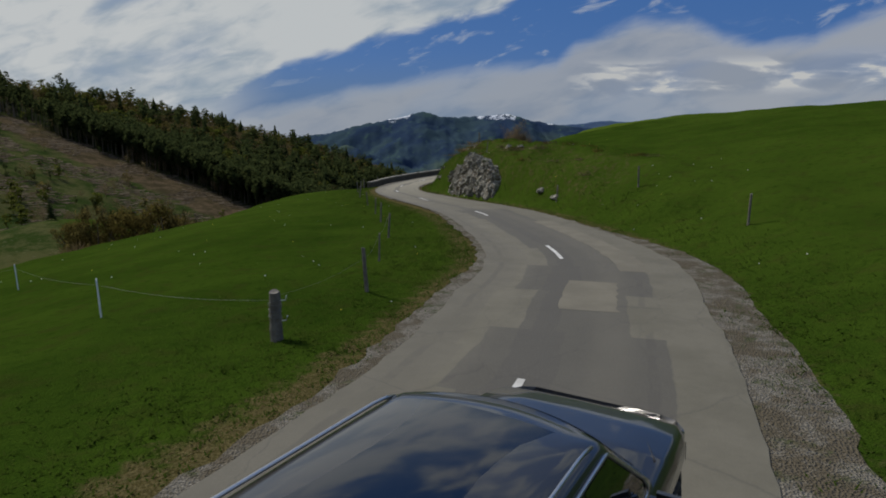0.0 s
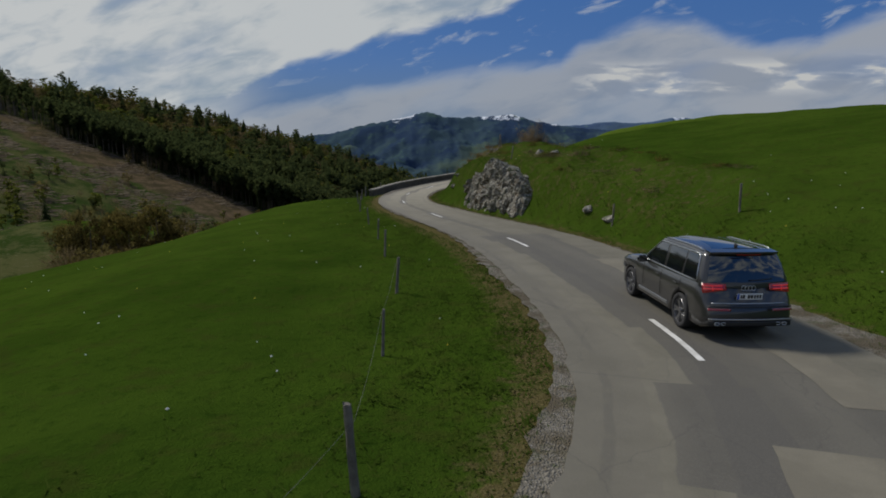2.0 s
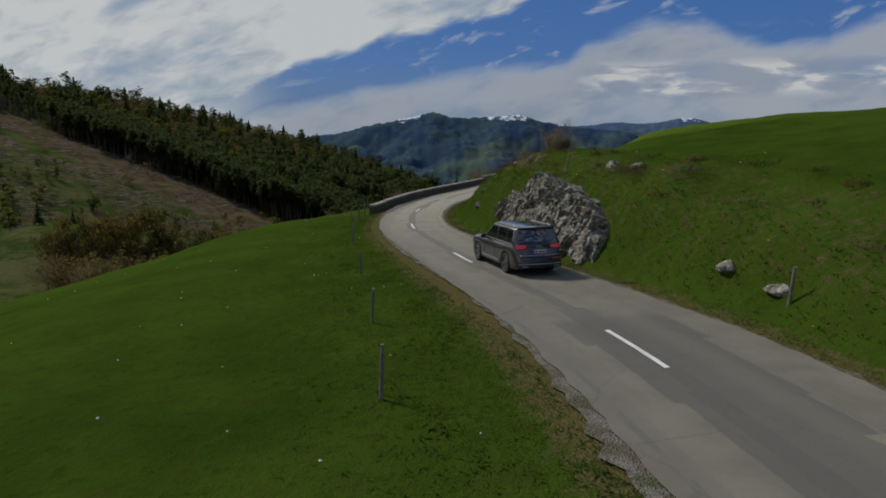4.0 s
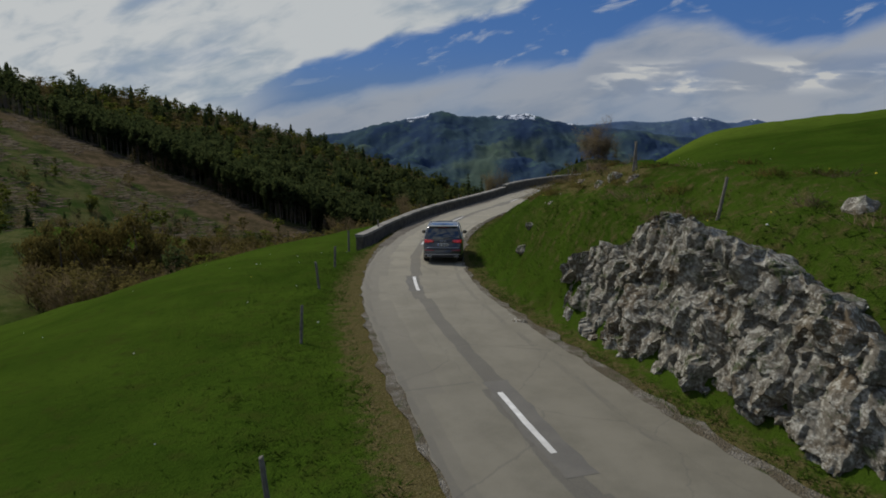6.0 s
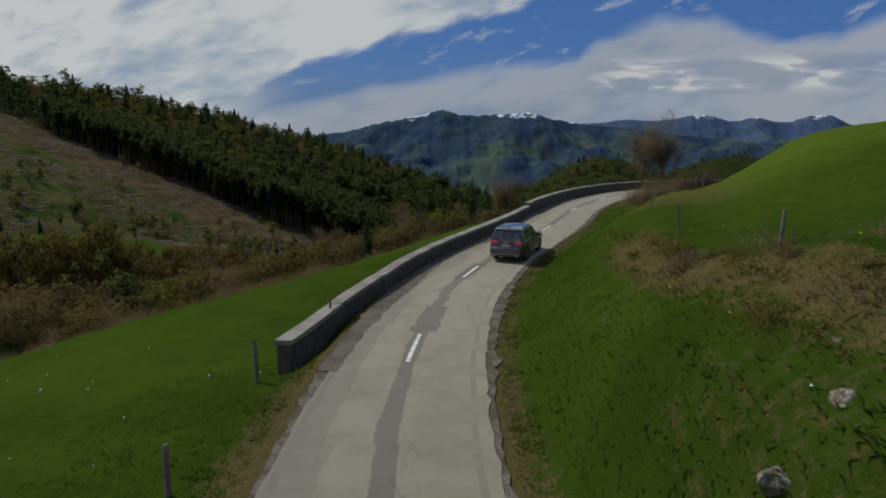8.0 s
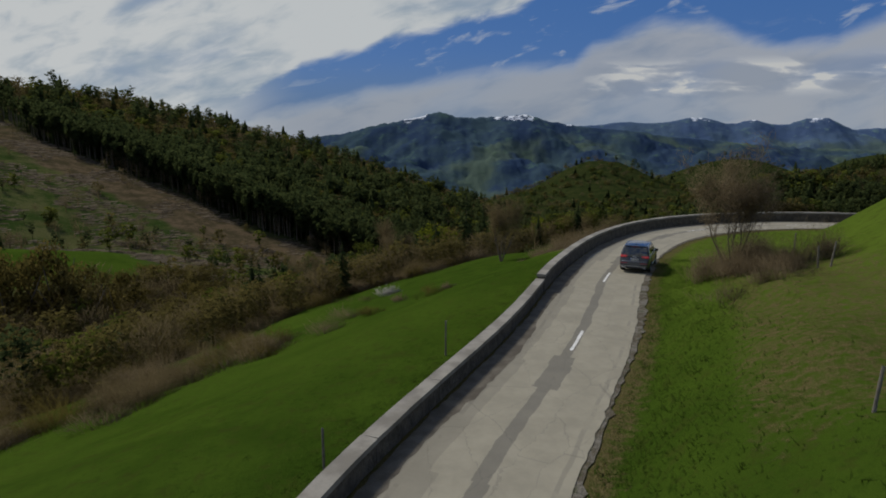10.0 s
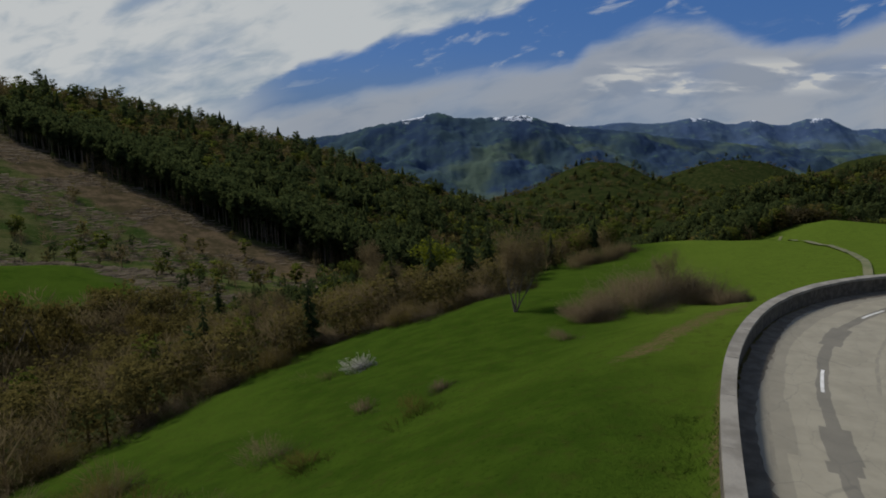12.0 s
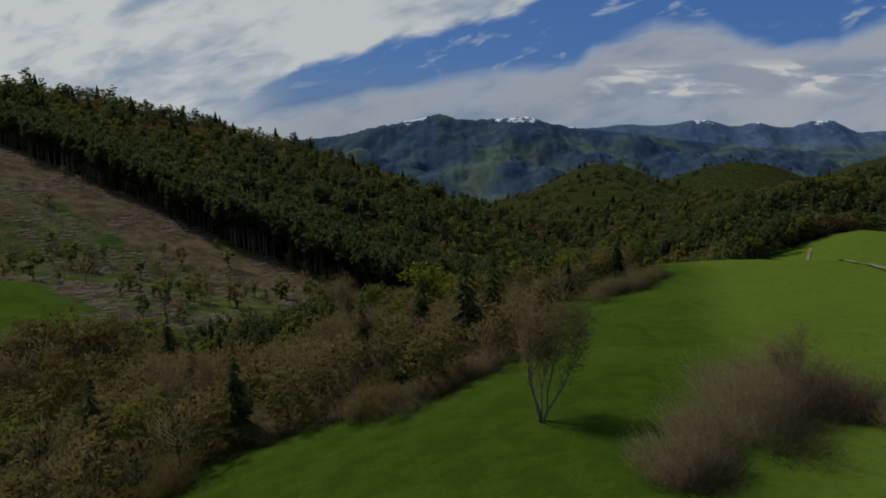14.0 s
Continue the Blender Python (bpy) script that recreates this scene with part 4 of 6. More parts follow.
def build_woods():
    rr = random.Random(11)
    spruces = [conifer_arrays(rr, 7, 7) for _ in range(6)]
    fine = {"leaf": [broad_arrays(rr, 80, 0.30, 0.20, 0.030, 6) for _ in range(5)], "pine": [broad_arrays(rr, 70, 0.23, 0.30, 0.030, 6) for _ in range(5)],
            "tall": [broad_arrays(rr, 60, 0.15, 0.45, 0.030, 6) for _ in range(5)], "bare": [twig_arrays(rr, 420, 0.33, 0.08, 0.0034) for _ in range(5)], "bud": [broad_arrays(rr, 90, 0.33, 0.10, 0.024, 6) for _ in range(5)]}
    rough = {"leaf": [broad_arrays(rr, 30, 0.30, 0.20, 0.058, 5) for _ in range(5)], "pine": [broad_arrays(rr, 34, 0.17, 0.30, 0.042, 5) for _ in range(6)],
             "tall": [broad_arrays(rr, 44, 0.125, 0.42, 0.034, 5) for _ in range(6)], "bare": [twig_arrays(rr, 150, 0.32, 0.10, 0.008) for _ in range(5)], "bud": [broad_arrays(rr, 30, 0.32, 0.14, 0.055, 5) for _ in range(5)]}
    r = np.random.RandomState(7)
    n = 260000
    dist = 60 * (3300 / 60) ** r.uniform(0, 1, n) ** 0.65
    turn = np.radians(r.uniform(-50, 44, n))
    x, y = dist * np.sin(turn), 90 + dist * np.cos(turn)
    ok = r.uniform(0, 1, n) < wooded(x, y)
    x, y, dist = x[ok], y[ok], dist[ok]
    size = np.maximum(4.6, dist * 0.0066)
    seen, keep = set(), []
    for k in range(len(x)):
        cell = (int(x[k] / size[k] + 1000), int(y[k] / size[k]), int(math.log(size[k]) * 6))
        if cell not in seen:
            seen.add(cell)
            keep.append(k)
    x, y, dist = x[keep], y[keep], dist[keep]
    z = land(x, y)
    u, nn = ridge_uv(x, y)
    slope = smooth01(nn, 700, 600)
    dark = waves(x, y, 150, 15, 3) * 1.05 + r.normal(0, 0.55, len(x)) + 0.75 * smooth01(dist, 200, 420) - 0.55 + 0.12 * slope + 0.25 * smooth01(x, 60, 200) * smooth01(y, 450, 560) * smooth01(y, 1200, 900) - 0.35 * smooth01(x, 60, 200) * smooth01(y, 1300, 1700) - 0.9 * smooth01(x, -50, -75) * smooth01(dist, 300, 240)
    dark -= 0.50 * slope * smooth01(u - cut_edge(nn), 45, 150) + 0.25 * slope * smooth01(nn, 150, 60)
    groups = {}

    def plant(kind, x, y, z, h, w, d):
        groups.setdefault((kind, d < 330), []).append((x, y, z, h, w))
    for k in range(len(x)):
        d = dist[k]
        grow = 1 + 0.9 * min(d / 1300, 1)
        near = min(1.0, max(0.55 + max(d - 200, 0) / 500, 0.95 * float(smooth01(x[k], -60, -95))))
        q, t = dark[k], r.uniform()
        if slope[k] > 0.5:
            firs = 0.16 + 0.30 * float(waves(x[k], y[k], 120, 51, 2)) + 0.34 * float(smooth01(u[k] - cut_edge(nn[k]), 110, 30))
            q = 0.6 if r.uniform() < firs else r.choice((0.0, -0.5, -0.5))
            near = max(near, 1.1)
        rim = u[k] - cut_edge(nn[k])
        if 100 < nn[k] < 800 and -30 < rim < 34 and y[k] > 420 and t < 0.80:
            h = r.uniform(24, 33)
            plant("tall" if t < 0.70 or rim < 14 else "spruce", x[k], y[k], z[k], h, h * r.uniform(0.8, 1.1), d)
        elif q > 0.42:
            h = r.uniform(14, 23) * max(near, 0.55) * (1 + 0.32 * slope[k])
            plant("spruce" if t < 0.34 else "pine", x[k], y[k], z[k], h, h * r.uniform(0.75, 1.0) * (1 + 0.45 * (grow - 1)), d)
        elif q > -0.15 and t < 0.45 + 0.12 * min(d / 500, 1):
            h = r.uniform(11, 18) * near
            plant("leaf", x[k], y[k], z[k], h, h * r.uniform(0.9, 1.3) * grow, d)
        else:
            h = r.uniform(9, 15) * near
            plant("bare" if t > 0.62 else "bud", x[k], y[k], z[k], h, h * r.uniform(0.9, 1.35) * grow, d)
    # saplings left standing on the cleared slope
    m = 1500
    a, b = r.uniform(-480, -60, m), r.uniform(290, 720, m)
    heights, cleared = land(a, b), felled(a, b)
    for px, py, pz, c in zip(a, b, heights, cleared):
        if c > 0.8 and (r.uniform() < 0.5 if py < 430 else r.uniform() < 0.13):
            h = r.uniform(4, 13)
            plant(("pine", "bare", "bud", "leaf", "bare")[int(r.uniform(0, 5))], px, py, pz, h, h * r.uniform(0.9, 1.4), 400)
    looks = {"spruce": (CONIFER, "spruce_forest", "dark green spruce forest on the mountain side"), "pine": (CONIFER, "fir_forest", "dark green firs with rounded crowns"),
             "tall": (CONIFER, "pine_stand", "tall dark conifers with bare lower trunks"),
             "leaf": (SPRING, "leafing_wood", "broad-leaved trees in fresh yellow-green leaf"), "bare": (BARE, "bare_wood", "brown leafless woodland in early spring"), "bud": (BUDS, "budding_wood", "brown woodland with swelling buds")}
    for (kind, close), spots in sorted(groups.items()):
        mat, name, label = looks[kind]
        shapes = spruces if kind == "spruce" else (fine if close else rough)[kind]
        scatter(name, spots, shapes, mat, label, seed=len(spots))
    # tall bare stems along the upper edge of the clearing
    a, b = r.uniform(-640, -60, 16000), r.uniform(380, 1000, 16000)
    q, high = felled(a, b), land(a, b)
    du, dn = ridge_uv(a, b)
    rim = (du - cut_edge(dn) > -6) & (du - cut_edge(dn) < 12) & (q < 0.6) & (dn > 180) & (dn < 780)
    stems = list(zip(a[rim], b[rim], high[rim]))
    verts, faces = [], []
    for a, b, z in stems[:520]:
        c, w, h = len(verts), r.uniform(0.28, 0.5), r.uniform(13, 22)
        for k in range(3):
            verts.append((a + w * math.cos(2.1 * k), b + w * math.sin(2.1 * k), z - 0.5))
        verts.append((a + r.normal(0, 0.4), b, z + h))
        faces += [(c, c + 1, c + 3), (c + 1, c + 2, c + 3), (c + 2, c, c + 3)]
    tagged(mesh_object("forest_stems", verts, faces, STEM), "bare trunks at the cut edge of the forest", "trees", kind="stuff")
    # logs and branches left lying on the slope
    verts, faces = [], []
    la, lb = r.uniform(-520, -60, 30000), r.uniform(300, 760, 30000)
    lie = (felled(la, lb) > 0.7) & (waves(la, lb, 90, 31, 2) > -0.1)
    for a, b, z in zip(la[lie], lb[lie], land(la, lb)[lie]):
        t, l, w = r.normal(0.6, 0.7), r.uniform(2, 9), r.uniform(0.12, 0.34)
        c = len(verts)
        dx, dy = math.cos(t) * l / 2, math.sin(t) * l / 2
        verts += [(a - dx, b - dy, z + 0.1), (a + dx, b + dy, z + 0.1), (a + dx, b + dy, z + 0.1 + 2 * w), (a - dx, b - dy, z + 0.1 + 2 * w)]
        faces.append((c, c + 1, c + 2, c + 3))
    tagged(mesh_object("felled_timber", verts, faces, SLASH), "pale logs and branches lying on the cleared slope", "timber", kind="stuff")


build_woods()


# ---------------------------------------------------------------- the village far down the valley
RENDER_WALL = mottled("pale_render", (0.62, 0.59, 0.53), (0.50, 0.47, 0.42), 0.3, 0.9, bump=0.0)
ROOF_TILE = mottled("brown_roof_tiles", (0.16, 0.085, 0.06), (0.11, 0.06, 0.045), 0.4, 0.9, bump=0.0)


def house(x, y, turn, long, wide, high):
    thing = base("house", pose(x, y, ground_z(x, y), 0, 0, turn), "pale rendered village house with a brown gabled roof", "house", "houses of the village")
    box_part("wall", (long, wide, high), (0, 0, high / 2), RENDER_WALL, thing, "", 0)
    bm = bmesh.new()
    a, b = long / 2 + 0.4, wide / 2 + 0.4
    vs = [bm.verts.new(p) for p in ((-a, -b, high), (a, -b, high), (a, b, high), (-a, b, high), (-a, 0, high + wide * 0.45), (a, 0, high + wide * 0.45))]
    for f in ((0, 1, 5, 4), (2, 3, 4, 5), (1, 2, 5), (3, 0, 4), (3, 2, 1, 0)):
        bm.faces.new([vs[i] for i in f])
    part("roof", bm, ROOF_TILE, thing, "", smooth=False)
    for k in (-1, 0, 1):
        box_part("window", (1.1, 0.12, 1.4), (k * long * 0.3, -wide / 2 - 0.02, high * 0.55), CAR_GLASS, thing, "", 0)


def build_village():
    r = random.Random(6)
    for k in range(12):
        house(20 + r.uniform(-45, 75), 1985 + r.uniform(-60, 90), r.uniform(-40, 40), r.uniform(10, 17), r.uniform(8, 11), r.uniform(5, 8))


# ---------------------------------------------------------------- the car
CAR_PAINT = plain("dark_grey_metallic_paint", (0.042, 0.041, 0.040), 0.36, 0.5, 1.0)
CAR_GLASS = plain("tinted_glass", (0.006, 0.008, 0.010), 0.03, 0.0, 1.0, 0.8)
ROOF_GLASS = plain("roof_glass", (0.006, 0.009, 0.016), 0.05, 0.0, 0.5, 0.5)
CHROME = plain("satin_aluminium", (0.62, 0.63, 0.64), 0.28, 1.0)
SILVER = plain("silver_trim", (0.40, 0.41, 0.42), 0.35, 0.9)
BLACK = plain("black_plastic", (0.012, 0.012, 0.013), 0.55)
RUBBER = plain("tyre_rubber", (0.016, 0.016, 0.017), 0.85)
ALLOY = plain("alloy_rim", (0.30, 0.30, 0.31), 0.32, 0.9)
PLATE_WHITE = plain("plate_white", (0.74, 0.75, 0.74), 0.4)
PLATE_BLUE = plain("plate_blue", (0.02, 0.09, 0.45), 0.4)
INK = plain("plate_ink", (0.02, 0.02, 0.022), 0.5)


def lamp_material(name, colour, glow):
    m, N, bsdf = material(name, 0.15, 0.0, 0.6)
    bsdf.inputs["Base Color"].default_value = rgb(*colour)
    bsdf.inputs["Emission Color"].default_value = rgb(1.0, 0.03, 0.02)
    bsdf.inputs["Emission Strength"].default_value = glow
    bsdf.inputs["Coat Weight"].default_value = 1.0
    return m


TAIL_RED = lamp_material("tail_lamp_red", (0.26, 0.004, 0.006), 0.02)
TAIL_LIT = lamp_material("lit_tail_lamp_bar", (0.50, 0.012, 0.014), 0.22)
REFLECT_RED = lamp_material("reflector_red", (0.22, 0.01, 0.012), 0.0)
HEAD_LAMP = plain("headlamp_glass", (0.06, 0.063, 0.068), 0.35, 0.0, 0.0)


def grid_part(name, rows, mat, parent, label="", thick=0.0, close=False):
    """A sheet from rows of points, with thickness if given."""
    bm = bmesh.new()
    vs = [[bm.verts.new(p) for p in row] for row in rows]
    for a, b in zip(vs, vs[1:]):
        n = len(a)
        for k in range(n if close else n - 1):
            bm.faces.new((a[k], a[(k + 1) % n], b[(k + 1) % n], b[k]))
    bmesh.ops.recalc_face_normals(bm, faces=bm.faces)
    if thick:
        bmesh.ops.solidify(bm, geom=bm.faces[:], thickness=thick)
    return part(name, bm, mat, parent, label)


def box_part(name, size, at, mat, parent, label="", bevel=0.01, turn=(0, 0, 0)):
    bm = bmesh.new()
    bmesh.ops.create_cube(bm, size=1.0)
    bmesh.ops.scale(bm, vec=size, verts=bm.verts)
    if bevel:
        bmesh.ops.bevel(bm, geom=bm.edges[:], offset=min(bevel, min(size) * 0.45), segments=2, affect="EDGES")
    bmesh.ops.transform(bm, matrix=pose(*at, *turn), verts=bm.verts)
    return part(name, bm, mat, parent, label, smooth=False)


def tube_part(name, points, radius, mat, parent, label="", around=6, closed=False):
    """A round bar along the points."""
    bm = bmesh.new()
    pts = [Vector(p) for p in points]
    rings = []
    for k, p in enumerate(pts):
        a = pts[k - 1] if k or closed else p
        b = pts[(k + 1) % len(pts)] if k < len(pts) - 1 or closed else p
        way = (b - a).normalized()
        side = way.cross(Vector((0.03, 0.02, 1))).normalized() if abs(way.z) < 0.95 else way.cross(Vector((1, 0, 0))).normalized()
        up = side.cross(way)
        q = radius[k] if isinstance(radius, (list, tuple)) else radius
        rings.append([bm.verts.new(p + q * (math.cos(t) * side + math.sin(t) * up)) for t in [2 * math.pi * i / around for i in range(around)]])
    pairs = list(zip(rings, rings[1:])) + ([(rings[-1], rings[0])] if closed else [])
    for a, b in pairs:
        for k in range(around):
            bm.faces.new((a[k], a[(k + 1) % around], b[(k + 1) % around], b[k]))
    if not closed:
        bm.faces.new(rings[0][::-1])
        bm.faces.new(rings[-1])
    bmesh.ops.recalc_face_normals(bm, faces=bm.faces)
    return part(name, bm, mat, parent, label)


AXLE_R, AXLE_F, WHEEL_R = 0.0, 2.996, 0.385


def body_half(y):
    return float(np.interp(y, [-1.11, -1.06, -0.95, -0.7, 0, 1.5, 2.99, 3.45, 3.72, 3.88, 3.95], [0.80, 0.885, 0.93, 0.965, 0.982, 0.972, 0.98, 0.965, 0.915, 0.82, 0.66]))


def body_top(y):
    return float(np.interp(y, [-1.11, -0.6, 1.0, 2.4, 2.7, 3.2, 3.6, 3.85, 3.95], [1.12, 1.13, 1.10, 1.10, 1.10, 1.06, 0.99, 0.88, 0.74]))


def arch(y):
    low = 0.27 if -0.9 < y < 3.6 else 0.33
    for c in (AXLE_R, AXLE_F):
        q = 0.455 ** 2 - (y - c) ** 2
        if q > 0:
            low = max(low, WHEEL_R + math.sqrt(q) - 0.01)
    return low


def car_body(car):
    bm = bmesh.new()
    ys = sorted(set([round(v, 3) for v in list(np.linspace(-1.11, -0.6, 8)) + list(np.linspace(-0.47, 0.47, 17)) + list(np.linspace(0.6, 2.4, 9)) + list(np.linspace(2.53, 3.47, 17)) + list(np.linspace(3.55, 3.95, 7))]))
    rings = []
    for y in ys:
        X, top, low = body_half(y), body_top(y), arch(y)
        mid = max(0.50, low + 0.03)
        prof = [(X * 0.60, low), (X * 0.955, low), (X * 0.985, low + 0.03), (X * 0.985, mid + 0.02), (X * 0.975, 0.5 * (mid + 0.80)), (X, 0.82), (X * 0.985, 0.90), (X * 0.955, top - 0.05), (X * 0.90, top - 0.008), (X * 0.5, top + 0.012), (0, top + 0.02)]
        ring = []
        for x, z in prof + [(-x, z) for x, z in prof[-2::-1]]:
            lean = 0.0
            if y < -0.6:
                k = min((-0.6 - y) / 0.51, 1)
                lean = k * (0.20 * smooth01(z, 0.62, 1.14) - 0.03 * smooth01(z, 0.75, 0.55)) + k * 0.10 * (x / 0.95) ** 2
            ring.append(bm.verts.new((x, y + float(lean), z)))
        rings.append(ring)
    for a, b in zip(rings, rings[1:]):
        for k in range(len(a) - 1):
            bm.faces.new((a[k], a[k + 1], b[k + 1], b[k]))
    for ring in (rings[0], rings[-1]):
        n = len(ring)
        for k in range(n // 2):
            if k + 1 < n - 2 - k:
                bm.faces.new((ring[k], ring[k + 1], ring[n - 2 - k], ring[n - 1 - k]))
            elif k + 1 == n - 2 - k:
                bm.faces.new((ring[k], ring[k + 1], ring[n - 1 - k]))
    bmesh.ops.remove_doubles(bm, verts=bm.verts, dist=0.0005)
    bmesh.ops.recalc_face_normals(bm, faces=bm.faces)
    return part("body", bm, CAR_PAINT, car)


def cab(t, x_share, where):
    """A place on the cabin's skin: t from the belt (0) to the roof's edge (1)."""
    w = 0.915 - 0.165 * t ** 1.25
    z = 1.085 + 0.545 * t
    front, rear = 2.60 - 0.86 * t ** 0.92, -0.93 + 0.235 * t ** 1.3
    x = w * x_share
    if where == "front":
        return Vector((x, front - 0.22 * x_share ** 2, z + 0.02 * t * (1 - x_share ** 2)))
    if where == "rear":
        return Vector((x, rear + 0.12 * x_share ** 2, z + 0.025 * t * (1 - x_share ** 2)))
    f, r = front - 0.22, rear + 0.12
    return w, r, f, z


def car_cabin(car):
    bm = bmesh.new()
    rings = []
    levels = list(np.linspace(-0.02, 1, 9))
    for t in levels:
        ring = [cab(max(t, 0), s, "rear") for s in np.linspace(-0.96, 0.96, 13)]
        w, r, f, z = cab(max(t, 0), 0, "side")
        ring += [Vector((w, y, z)) for y in np.linspace(r + 0.06, f - 0.06, 14)]
        ring += [cab(max(t, 0), s, "front") for s in np.linspace(0.96, -0.96, 13)]
        ring += [Vector((-w, y, z)) for y in np.linspace(f - 0.06, r + 0.06, 14)]
        if t < 0:
            ring = [p - Vector((0, 0, 0.05)) for p in ring]
        rings.append(ring)
    mid = Vector((0, 0.45, 0))
    for k, (shrink, up) in enumerate(((0.975, 0.020), (0.93, 0.040), (0.82, 0.058), (0.6, 0.072), (0.3, 0.080))):
        rings.append([Vector((p.x * shrink, mid.y + (p.y - mid.y) * shrink, 1.63 + up - 0.018 * ((p.y - 0.7) / 1.2) ** 2 * shrink)) for p in rings[len(levels) - 1]])
    vs = [[bm.verts.new(p) for p in ring] for ring in rings]
    for a, b in zip(vs, vs[1:]):
        n = len(a)
        for k in range(n):
            bm.faces.new((a[k], a[(k + 1) % n], b[(k + 1) % n], b[k]))
    bm.faces.new(vs[-1])
    bmesh.ops.recalc_face_normals(bm, faces=bm.faces)
    part("cabin", bm, CAR_PAINT, car)
    # panes, a little proud of the skin
    lift = 0.007
    rear = [[cab(t, s, "rear") + Vector((0, -lift, lift)) for s in np.linspace(-0.88, 0.88, 13)] for t in np.linspace(0.08, 0.88, 6)]
    grid_part("rear_window", rear, CAR_GLASS, car, "dark tinted rear window")
    front = [[cab(t, s, "front") + Vector((0, lift, lift)) for s in np.linspace(-0.90, 0.90, 13)] for t in np.linspace(0.02, 0.97, 6)]
    grid_part("windscreen", front, CAR_GLASS, car, "dark windscreen")
    for sx in (-1, 1):
        spans = ((2.02, 1.00, 1.10), (0.92, 0.12, 0.12), (0.04, -0.62, -0.55))
        for n, (f0, r0, r1) in enumerate(spans):
            rows = []
            for t in np.linspace(0.10, 0.88, 6):
                w, r, f, z = cab(t, 0, "side")
                a = min(f0, f - 0.10)
                b = max(r0 + (r1 - r0) * t, r + 0.14 + 0.10 * t)
                bulge = 0.006
                rows.append([Vector((sx * (w + bulge), y, z)) for y in np.linspace(a, b, 7)])
            grid_part("side_window", rows, CAR_GLASS, car, "dark tinted side window")
        # bright strip round the side windows
        loop = []
        for t, y in [(0.06, y) for y in np.linspace(-0.60, 2.08, 12)]:
            w, r, f, z = cab(t, 0, "side")
            loop.append((sx * (w + 0.010), y, z))
        for t in np.linspace(0.15, 0.92, 7):
            w, r, f, z = cab(t, 0, "side")
            loop.append((sx * (w + 0.010), min(2.10, f - 0.07), z))
        w, r, f, z = cab(0.93, 0, "side")
        for y in np.linspace(f - 0.12, -0.42, 9):
            loop.append((sx * (w + 0.010), y, z))
        for t in np.linspace(0.85, 0.12, 6):
            w, r, f, z = cab(t, 0, "side")
            loop.append((sx * (w + 0.010), -0.44 - 0.20 * (1 - t), z))
        tube_part("window_trim", loop, 0.012, CHROME, car, "bright satin window trim", 5, True)
        # roof rail
        rail = [(sx * 0.712, y, 1.655 + 0.032 * smooth01(y, -0.40, -0.22) * smooth01(y, 1.40, 1.22)) for y in np.linspace(-0.40, 1.40, 16)]
        tube_part("roof_rail", [(a, b, float(c)) for a, b, c in rail], 0.012, CHROME, car, "silver roof rail", 6)
    roof = []
    for y in np.linspace(-0.50, 1.42, 10):
        roof.append([Vector((x, y, 1.7165 - 0.016 * ((y - 0.45) / 1.0) ** 2 - 0.085 * (abs(x) / 0.78) ** 2.6)) for x in np.linspace(-0.58, 0.58, 11)])
    grid_part("glass_roof", roof, ROOF_GLASS, car, "dark glass panorama roof")
    # spoiler over the rear window
    bm = bmesh.new()
    rows = []
    for s in np.linspace(-1, 1, 15):
        q = cab(0.97, 0.93 * s, "rear")
        a = Vector((q.x, q.y + 0.16, q.z + 0.055))
        b = Vector((q.x * 1.0, q.y - 0.15 + 0.05 * s * s, q.z + 0.035))
        rows.append([a, b, b - Vector((0, -0.012, 0.035)), Vector((q.x, q.y, q.z - 0.03))])
    vs = [[bm.verts.new(p) for p in row] for row in rows]
    for p, q in zip(vs, vs[1:]):
        for k in range(3):
            bm.faces.new((p[k], p[k + 1], q[k + 1], q[k]))
    bm.faces.new(vs[0])
    bm.faces.new(vs[-1][::-1])
    bmesh.ops.recalc_face_normals(bm, faces=bm.faces)
    spoiler = part("spoiler", bm, CAR_PAINT, car, smooth=False)
    box_part("brake_light", (0.5, 0.012, 0.02), (0, -0.865, 1.625), REFLECT_RED, spoiler, "dark red high brake light", 0.003)
    box_part("aerial", (0.03, 0.13, 0.06), (0, -0.35, 1.73), BLACK, car, "black shark-fin aerial", 0.014)
    tube_part("wiper", [(0.02, -0.955, 1.175), (0.25, -0.94, 1.18), (0.50, -0.90, 1.20)], 0.012, BLACK, car, "black rear wiper", 5)


def rear_y(x, z):
    """Where the tail of the car lies at x, z."""
    lean = 0.20 * float(smooth01(z, 0.62, 1.14)) - 0.03 * float(smooth01(z, 0.75, 0.55)) + 0.10 * (x / 0.95) ** 2
    return -1.11 + lean


def tail_patch(name, xs, z_of, mat, parent, label="", lift=0.012, wrap=0.0):
    """A band on the tail: z_of gives bottom and top at each x."""
    rows = []
    for x in xs:
        lo, hi = z_of(x)
        rows.append([Vector((x, rear_y(x, z) - lift + (wrap * max(abs(x) - 0.80, 0) ** 2), z)) for z in np.linspace(lo, hi, 4)])
    return grid_part(name, rows, mat, parent, label, 0.004)


